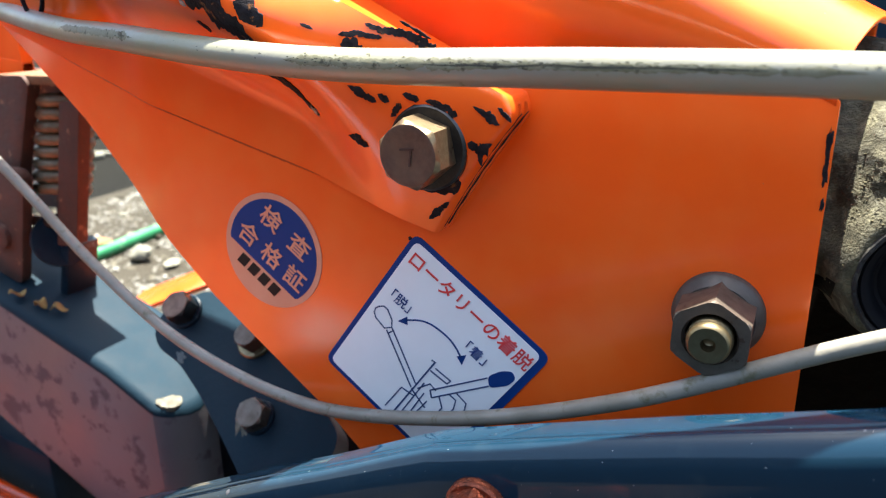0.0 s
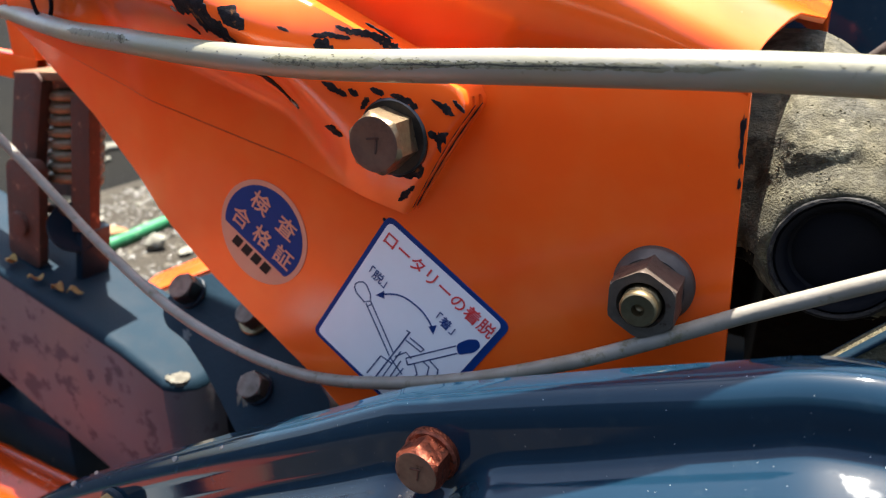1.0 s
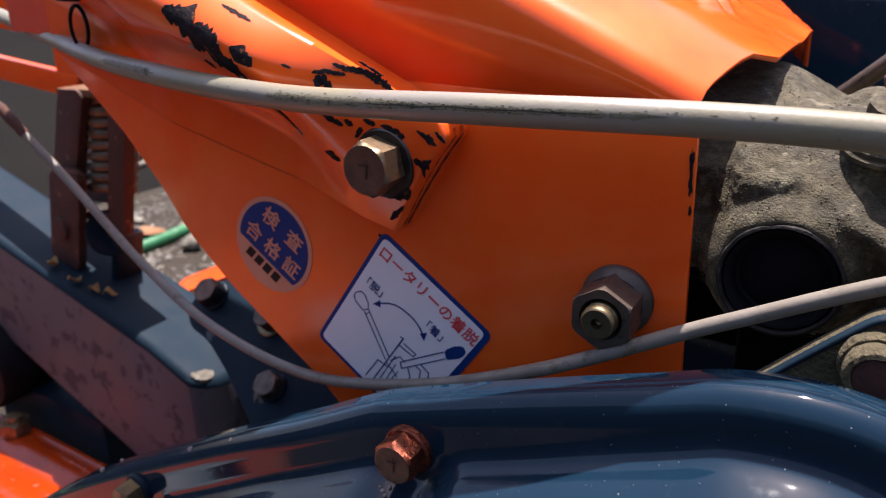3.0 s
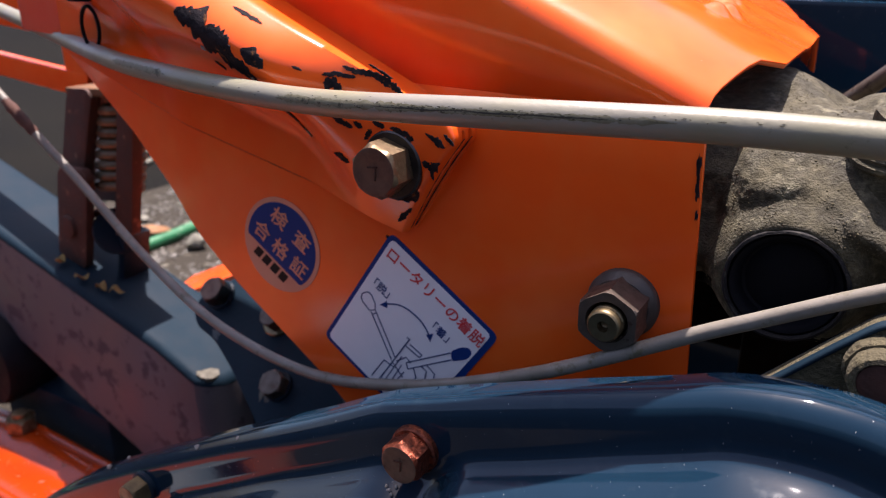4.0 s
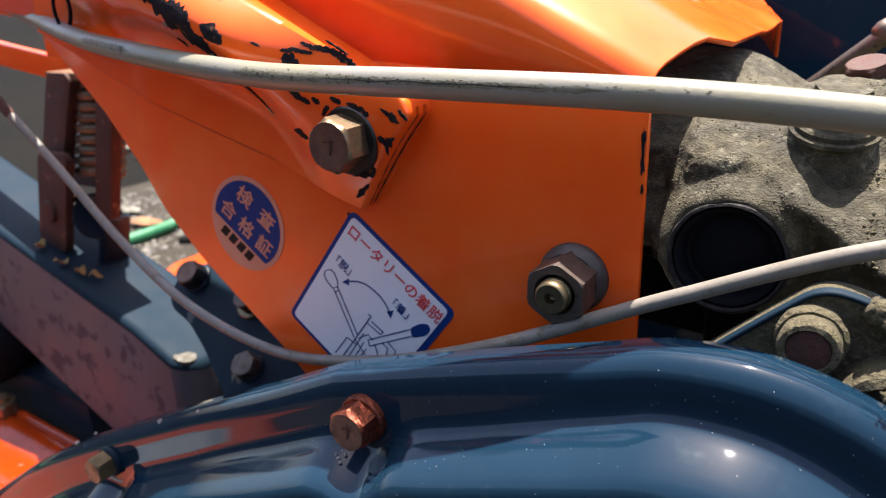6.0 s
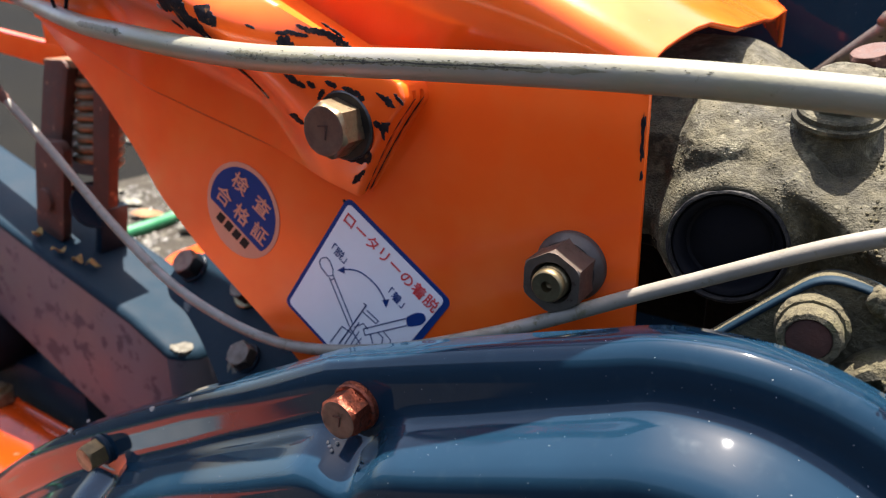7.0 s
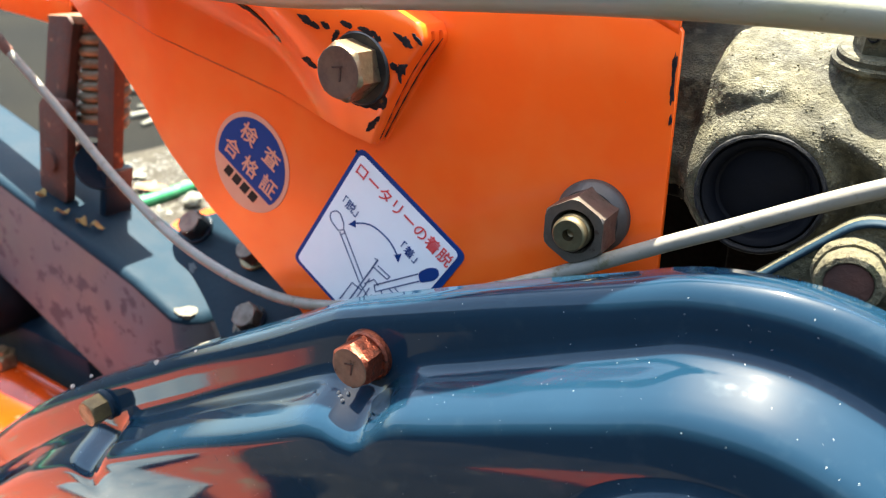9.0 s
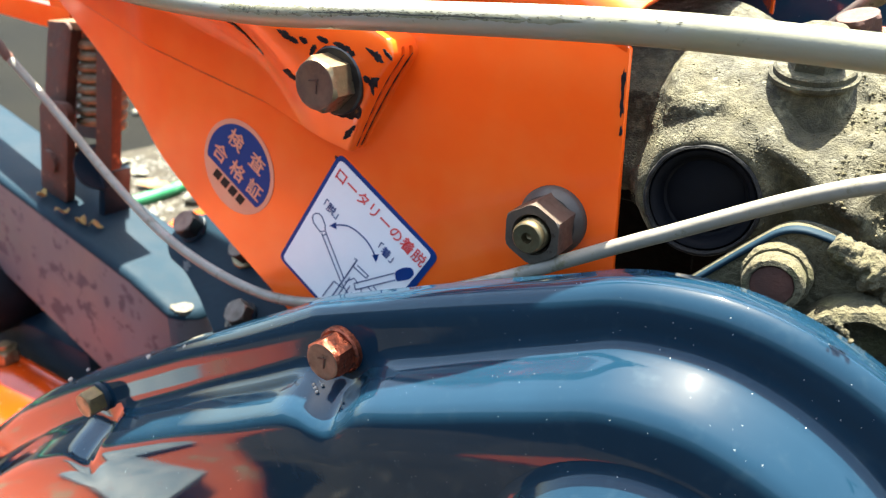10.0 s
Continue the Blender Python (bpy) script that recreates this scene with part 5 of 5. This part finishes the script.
    hex_bolt("arm_bolt", "dark hex bolt at the upper end of a link arm", (-0.2404, 0.2224, 0.3974), 0.0130, 0.0080, 0.0085, 0.002, WASHER, BROWN_FACE, NAVY, 0, axis=lean)
    hex_bolt("arm_bolt", "rusty zinc hex bolt beside the cover edge", (-0.1971, 0.2200, 0.3950), 0.0110, 0.0075, 0.0085, 0.002, RUST, GREY_STEEL, STUD, 20, axis=lean)

    bm = box((0.20, 0.034, 0.003), (-0.290, 0.302, 0.3800), 0.0008, Matrix.Rotation(radians(-27), 4, "Y") @ Matrix.Rotation(radians(14), 4, "X"))
    solo("orange_flat_bar", bm, ORANGE, "sunlit orange painted flat steel bar behind the arm", "flat bar")

    # slotted bar at the far side
    bm = bmesh.new()
    slotted = thing("slotted_bar", "orange painted steel bar with a long slot", "slotted bar", (-0.45, 0.26, 0.5))
    inv3 = Matrix.Translation(-slotted.location)
    for z0, z1 in ((0.4830, 0.4980), (0.5180, 0.5420)):
        add_to(bm, slab([(-0.70, z0 + 0.02), (-0.385, z0), (-0.385, z1), (-0.70, z1 + 0.02)], 0.258, 0.266, bevel=0.0012))
    for x0, x1 in ((-0.405, -0.385), (-0.70, -0.66)):
        add_to(bm, slab([(x0, 0.485), (x1, 0.485), (x1, 0.54), (x0, 0.54)], 0.2585, 0.2655))
    bmesh.ops.transform(bm, matrix=inv3, verts=bm.verts)
    part("bar", bm, ORANGE, slotted)

    # ring clip near the top of the cover
    clip = thing("ring_clip", "small black wire ring clip hanging on the cover", "clip", (-0.2425, 0.1715, 0.5480))
    loop = [Vector((0.0055 * math.sin(2 * math.pi * k / 32), -0.001, -0.008 - 0.0085 * math.cos(2 * math.pi * k / 32))) for k in range(33)]
    part("ring", tube(loop, 0.0008, 10), BLACK, clip, sharp=60)
    part("knob", lathe([(0, -0.006), (0.0075, -0.0055), (0.0085, -0.002), (0.0085, 0.006), (0.0060, 0.009), (0, 0.0092)], 28, Matrix.Translation((-0.0005, 0, 0.008))), BLACK, clip)


def build_low_parts():
    # curved guard over the tines, behind the chain case and in front of it
    def guard(name, label, y0, y1, x0, x1, crest, slant=0.0, paint=ORANGE):
        bm = bmesh.new()
        rows = []
        for i in range(41):
            row = []
            for j in range(15):
                y = y0 + (y1 - y0) * j / 14
                end = x1 - slant * (1 - smoothstep(-0.085, -0.015, y))
                x = x0 + (end - x0) * i / 40
                z = crest - 1.44 * max(0.0, -0.42 - x) ** 2 - 1.2 * max(0.0, x + 0.33) ** 2
                row.append(bm.verts.new((x, y, z + 0.002 * math.sin(j * 0.7))))
            rows.append(row)
        for a, b in zip(rows, rows[1:]):
            for j in range(14):
                bm.faces.new((a[j], b[j], b[j + 1], a[j + 1]))
        root = thing(name, label, "tiller guard", (x0, y0, 0.1))
        shift = Matrix.Translation(-root.location)
        beads = [(rows[k][0].co.copy(), rows[k][-1].co.copy()) for k in range(0, 41)]
        bmesh.ops.transform(bm, matrix=shift, verts=bm.verts)
        ob = part("panel", bm, paint, root, sharp=60)
        so = ob.modifiers.new("thickness", "SOLIDIFY")
        so.thickness = 0.003
        for side in (0, 1):
            part("rolled_rim", tube([shift @ b[side] for b in beads], 0.0035, 12), paint, root, sharp=60)
    guard("tiller_guard", "curved glossy orange tiller guard", 0.152, 0.205, -0.95, -0.20, 0.250, paint=ORANGE_SHADED)
    # unseen guard, added for the orange it mirrors into the blue case
    guard("tiller_guard", "unseen curved dusty orange guard added for its reflection in the chain case", -0.125, 0.088, -0.95, -0.184, 0.262, 0.098, ORANGE_DUSTY)
    # unseen pads, added for the grey patches mirrored in the case
    for size, at, spin in (((0.056, 0.064, 0.004), (-0.312, -0.016, 0.2662), 0), ((0.074, 0.046, 0.004), (-0.250, 0.021, 0.2630), 0)):
        bm = box(size, at, 0.001, Matrix.Rotation(radians(spin), 4, "Z") @ Matrix.Rotation(radians(4), 4, "Y"))
        solo("reflected_pad", bm, PAD_GREY, "unseen blue grey pad added for its reflection in the chain case", "pad", "pads on the guard")
    # unseen plate on a leg, added for the mirrored orange patch
    bm = bmesh.new()
    plan = rounded([(-0.135, -0.150), (-0.090, -0.185), (-0.033, -0.215), (-0.015, -0.165), (-0.031, -0.138), (-0.056, -0.152), (-0.080, -0.153)], 0.004)
    top, low = [bm.verts.new((x, y, 0.252)) for x, y in plan], [bm.verts.new((x, y, 0.247)) for x, y in plan]
    bm.faces.new(top)
    bm.faces.new(low[::-1])
    for i in range(len(plan)):
        k = (i + 1) % len(plan)
        bm.faces.new((low[i], low[k], top[k], top[i]))
    box((0.012, 0.040, 0.147), (-0.034, -0.190, 0.1745), 0.002, bm=bm)
    solo("reflected_plate", bm, ORANGE_DUSTY, "unseen dusty orange plate on one leg, added for its reflection in the chain case", "stay")
    # anchor block under the beam
    root = thing("anchor_block", "small dark blue steel block with a brassy nut", "block", (-0.44, 0.2, 0.24))
    part("block", box((0.13, 0.07, 0.132), (0.010, 0.055, -0.036), 0.003), NAVY, root)
    part("foot", box((0.10, 0.02, 0.13), (0.010, 0.055, -0.085), 0.002), NAVY, root)
    part("roller", lathe([(0, -0.02), (0.034, -0.02), (0.036, -0.016), (0.036, 0.016), (0.034, 0.02), (0, 0.02)], 40, Matrix.Translation((-0.035, 0.020, 0.052)) @ UP_TO_FRONT), BLACK, root, "dark round roller")
    part("nut", lathe([(0, 0.0), (0.0105, 0.0), (0.0105, 0.008), (0.009, 0.0095), (0.0055, 0.0095), (0.0052, 0.013), (0, 0.0135)], 48, Matrix.Translation((0.006, -0.002, 0.012)), shape=lambda a, r, j: hex_radius(0.018)(a, r, j) if r > 0.008 else r), BRASSY, root, "brassy nut")


def build_rear_parts():
    root = thing("rear_frame", "dark blue painted tractor frame in shade", "tractor frame", (0.1, 0.42, 0.4))
    inv = Matrix.Translation(-root.location)

    def put(name, bm, mat, label=""):
        bmesh.ops.transform(bm, matrix=inv, verts=bm.verts)
        part(name, bm, mat, root, label)
    put("side_rail", box((0.60, 0.03, 0.30), (0.22, 0.405, 0.405), 0.004), BLUE)
    put("top_rail", box((0.60, 0.06, 0.012), (0.2750, 0.425, 0.6320), 0.003, Matrix.Rotation(radians(-17), 4, "Y")), BLUE_WORN)
    put("post", box((0.05, 0.05, 0.465), (0.30, 0.45, 0.3325), 0.003), NAVY)
    put("rear_body", box((1.30, 0.80, 0.38), (0.80, 1.20, 0.49), 0.06, segments=4), NAVY)
    put("side_panel", box((0.56, 0.012, 0.24), (0.50, 0.797, 0.50), 0.004), BLUE_WORN)
    put("side_panel", box((0.56, 0.012, 0.24), (1.12, 0.797, 0.50), 0.004), BLUE_WORN)
    for x in (0.30, 1.30):
        wheel = lathe([(0, -0.08), (0.16, -0.08), (0.17, -0.07), (0.27, -0.09), (0.29, -0.07), (0.29, 0.07), (0.27, 0.09), (0.17, 0.07), (0.16, 0.08), (0, 0.08)], 48, Matrix.Translation((x, 1.72, 0.392)) @ UP_TO_FRONT)
        put("wheel", wheel, BLACK)
    rod = [Vector((0.018, 0.328, 0.5030)), Vector((0.0370, 0.320, 0.5222)), Vector((0.0540, 0.3155, 0.5402))]
    bm = tube(rod, 0.0036, 16)
    solo("brown_rod", bm, GREY_STEEL, "dull grey brown steel rod leaning on the gearbox", "rod", sharp=60)
    hex_bolt("lug_bolt", "rusty brown hex bolt on the gearbox lug", (0.0540, 0.256, 0.5270), 0.0125, 0.0080, 0.0105, 0.0022, RUST, RUST, COPPER_RUST, 12, axis=Matrix.Rotation(radians(18), 4, "X") @ Matrix.Rotation(radians(-14), 4, "Y"))
    bm = lathe([(0, -0.004), (0.0040, -0.0035), (0.0048, -0.001), (0.0046, 0.003), (0.0030, 0.0052), (0, 0.0058)], 28, Matrix.Translation((0.0552, 0.3160, 0.5412)) @ Matrix.Rotation(radians(-50), 4, "Y"))
    solo("rod_knob", bm, GREY_STEEL, "pale dull metal knob on a steel rod", "knob", sharp=80)


def build_ground_things():
    bm = tube(smooth_path([(-1.30, -0.60, 0.120), (-1.02, 0.20, 0.120), (-0.960, 0.56, 0.120), (-0.947, 0.70, 0.120), (-0.955, 0.87, 0.120), (-0.93, 1.20, 0.120), (-0.75, 1.70, 0.120)], 16), 0.0105, 18)
    solo("garden_hose", bm, HOSE_GREEN, "bright green garden hose lying on concrete", "hose", sharp=60)

    def stone(at, r, seed, mat, label, name="pebble", flat=0.8):
        bm = bmesh.new()
        bmesh.ops.create_icosphere(bm, subdivisions=2, radius=r)
        for v in bm.verts:
            v.co *= 1 + 0.35 * noise.noise(v.co * (1.2 / r) + Vector((seed, 0, 0)))
            v.co.z *= flat
        low = min(v.co.z for v in bm.verts)
        bmesh.ops.translate(bm, vec=(at[0], at[1], 0.1095 - low), verts=bm.verts)
        solo(name, bm, mat, label, "pebble", group="pebbles on the slab")
    stone((-0.890, 0.742), 0.017, 1, PALE_STONE, "pale round pebble beside the hose")
    rnd = random.Random(4)
    for k in range(34):
        x, y = rnd.uniform(-1.2, -0.72), rnd.uniform(0.45, 1.25)
        stone((x, y), rnd.uniform(0.004, 0.011), k + 3, CONCRETE if k % 3 else PALE_STONE, "small loose grit on the slab", flat=0.6)

    # gritty crumbled surface of the slab
    ball = bmesh.new()
    bmesh.ops.create_icosphere(ball, subdivisions=1, radius=1.0)
    shape = [v.co.copy() for v in ball.verts]
    cells = [[v.index for v in f.verts] for f in ball.faces]
    ball.free()
    verts, faces = [], []
    for _ in range(9000):
        x, y = rnd.uniform(-1.19, -0.62), rnd.uniform(0.35, 1.60)
        dense = smoothstep(-0.25, 0.30, noise.noise(Vector((x * 9, y * 9, 3))))
        if rnd.random() > 0.15 + 0.85 * dense:
            continue
        r, spin = rnd.uniform(0.0016, 0.0058), rnd.uniform(0, 3.14)
        long, wide, tall = r * rnd.uniform(0.8, 1.7), r * rnd.uniform(0.6, 1.0), r * rnd.uniform(0.3, 0.7)
        start = len(verts)
        for c in shape:
            a, b = c.x * long * rnd.uniform(0.8, 1.2), c.y * wide * rnd.uniform(0.8, 1.2)
            verts.append((x + a * math.cos(spin) - b * math.sin(spin), y + a * math.sin(spin) + b * math.cos(spin), 0.1105 + c.z * tall))
        faces += [[start + k for k in cell] for cell in cells]
    me = bpy.data.meshes.new("slab_grit")
    me.from_pydata(verts, [], faces)
    me.materials.append(DAMP_GRIT)
    tagged(new("slab_grit", me), "crumbled grey brown grit strewn over the slab", "grit", kind="stuff")
    # broken pale twigs on the asphalt behind the slab
    for at, turn, long, r in (((-1.510, 1.130), 5, 0.11, 0.0080), ((-1.545, 1.190), -55, 0.10, 0.0055), ((-1.630, 1.215), 60, 0.09, 0.0070), ((-1.720, 1.300), -30, 0.14, 0.0120), ((-1.430, 1.070), 15, 0.05, 0.0060)):
        path = [Vector((0, -long / 2, 0)), Vector((0.08 * long, -long / 6, 0.002)), Vector((-0.05 * long, long / 5, 0.001)), Vector((0.04 * long, long / 2, 0))]
        bm = tube(smooth_path([tuple(p) for p in path], 6), r, 10)
        bmesh.ops.transform(bm, matrix=Matrix.Translation((at[0], at[1], 0.1000 + r * 0.9)) @ Matrix.Rotation(radians(turn), 4, "Z"), verts=bm.verts)
        solo("twig", bm, PALE_STONE, "pale dry broken twig on the asphalt", "twig", group="twigs on the asphalt", sharp=60)

    def leaf(at, size, turn, seed, mat, label, rest=0.1102):
        bm = bmesh.new()
        n = 9
        rows = []
        for i in range(n):
            u = i / (n - 1)
            w = size * 0.32 * math.sin(math.pi * min(1, max(0, u * 0.96 + 0.02))) ** 0.8
            lift = 0.004 + 0.25 * size * (u - 0.5) ** 2 + 0.002 * math.sin(seed + 6 * u)
            rows.append([bm.verts.new((size * (u - 0.5), s * w, lift + abs(s) * w * 0.45)) for s in (-1, -0.5, 0, 0.5, 1)])
        for a, b in zip(rows, rows[1:]):
            for j in range(4):
                bm.faces.new((a[j], b[j], b[j + 1], a[j + 1]))
        bmesh.ops.remove_doubles(bm, verts=bm.verts, dist=1e-6)
        low = min(v.co.z for v in bm.verts)
        bmesh.ops.transform(bm, matrix=Matrix.Translation((at[0], at[1], rest - low)) @ Matrix.Rotation(radians(turn), 4, "Z"), verts=bm.verts)
        ob = solo("dry_leaf", bm, mat, label, "leaf", group="fallen leaves")
        so = ob.modifiers.new("thickness", "SOLIDIFY")
        so.thickness = 0.0004
    leaf((-1.005, 0.748), 0.060, 30, 1, LEAF_DRY, "curled yellow brown dry leaf on concrete")
    for k, (x, y) in enumerate([(-0.352, 0.224), (-0.343, 0.228), (-0.366, 0.221), (-0.388, 0.222)]):
        leaf((x, y), 0.009, 40 * k, k + 30, LEAF_OLD, "scrap of dry leaf on the beam", 0.3546 - 0.27 * (x + 0.2935) + 0.002)
    for k in range(14):
        leaf((rnd.uniform(-1.2, -0.78), rnd.uniform(0.5, 1.2)), rnd.uniform(0.025, 0.05), rnd.uniform(0, 360), k + 2, LEAF_DRY if k % 2 else PALE_STONE, "small curled dry leaf on concrete")


build_ground()
build_gearbox()
build_chain_case()
build_side_cover()
build_frame_beam()
build_low_parts()
build_rear_parts()
build_cables()
build_gearbox_front()
build_stickers()
build_fasteners()
build_ground_things()
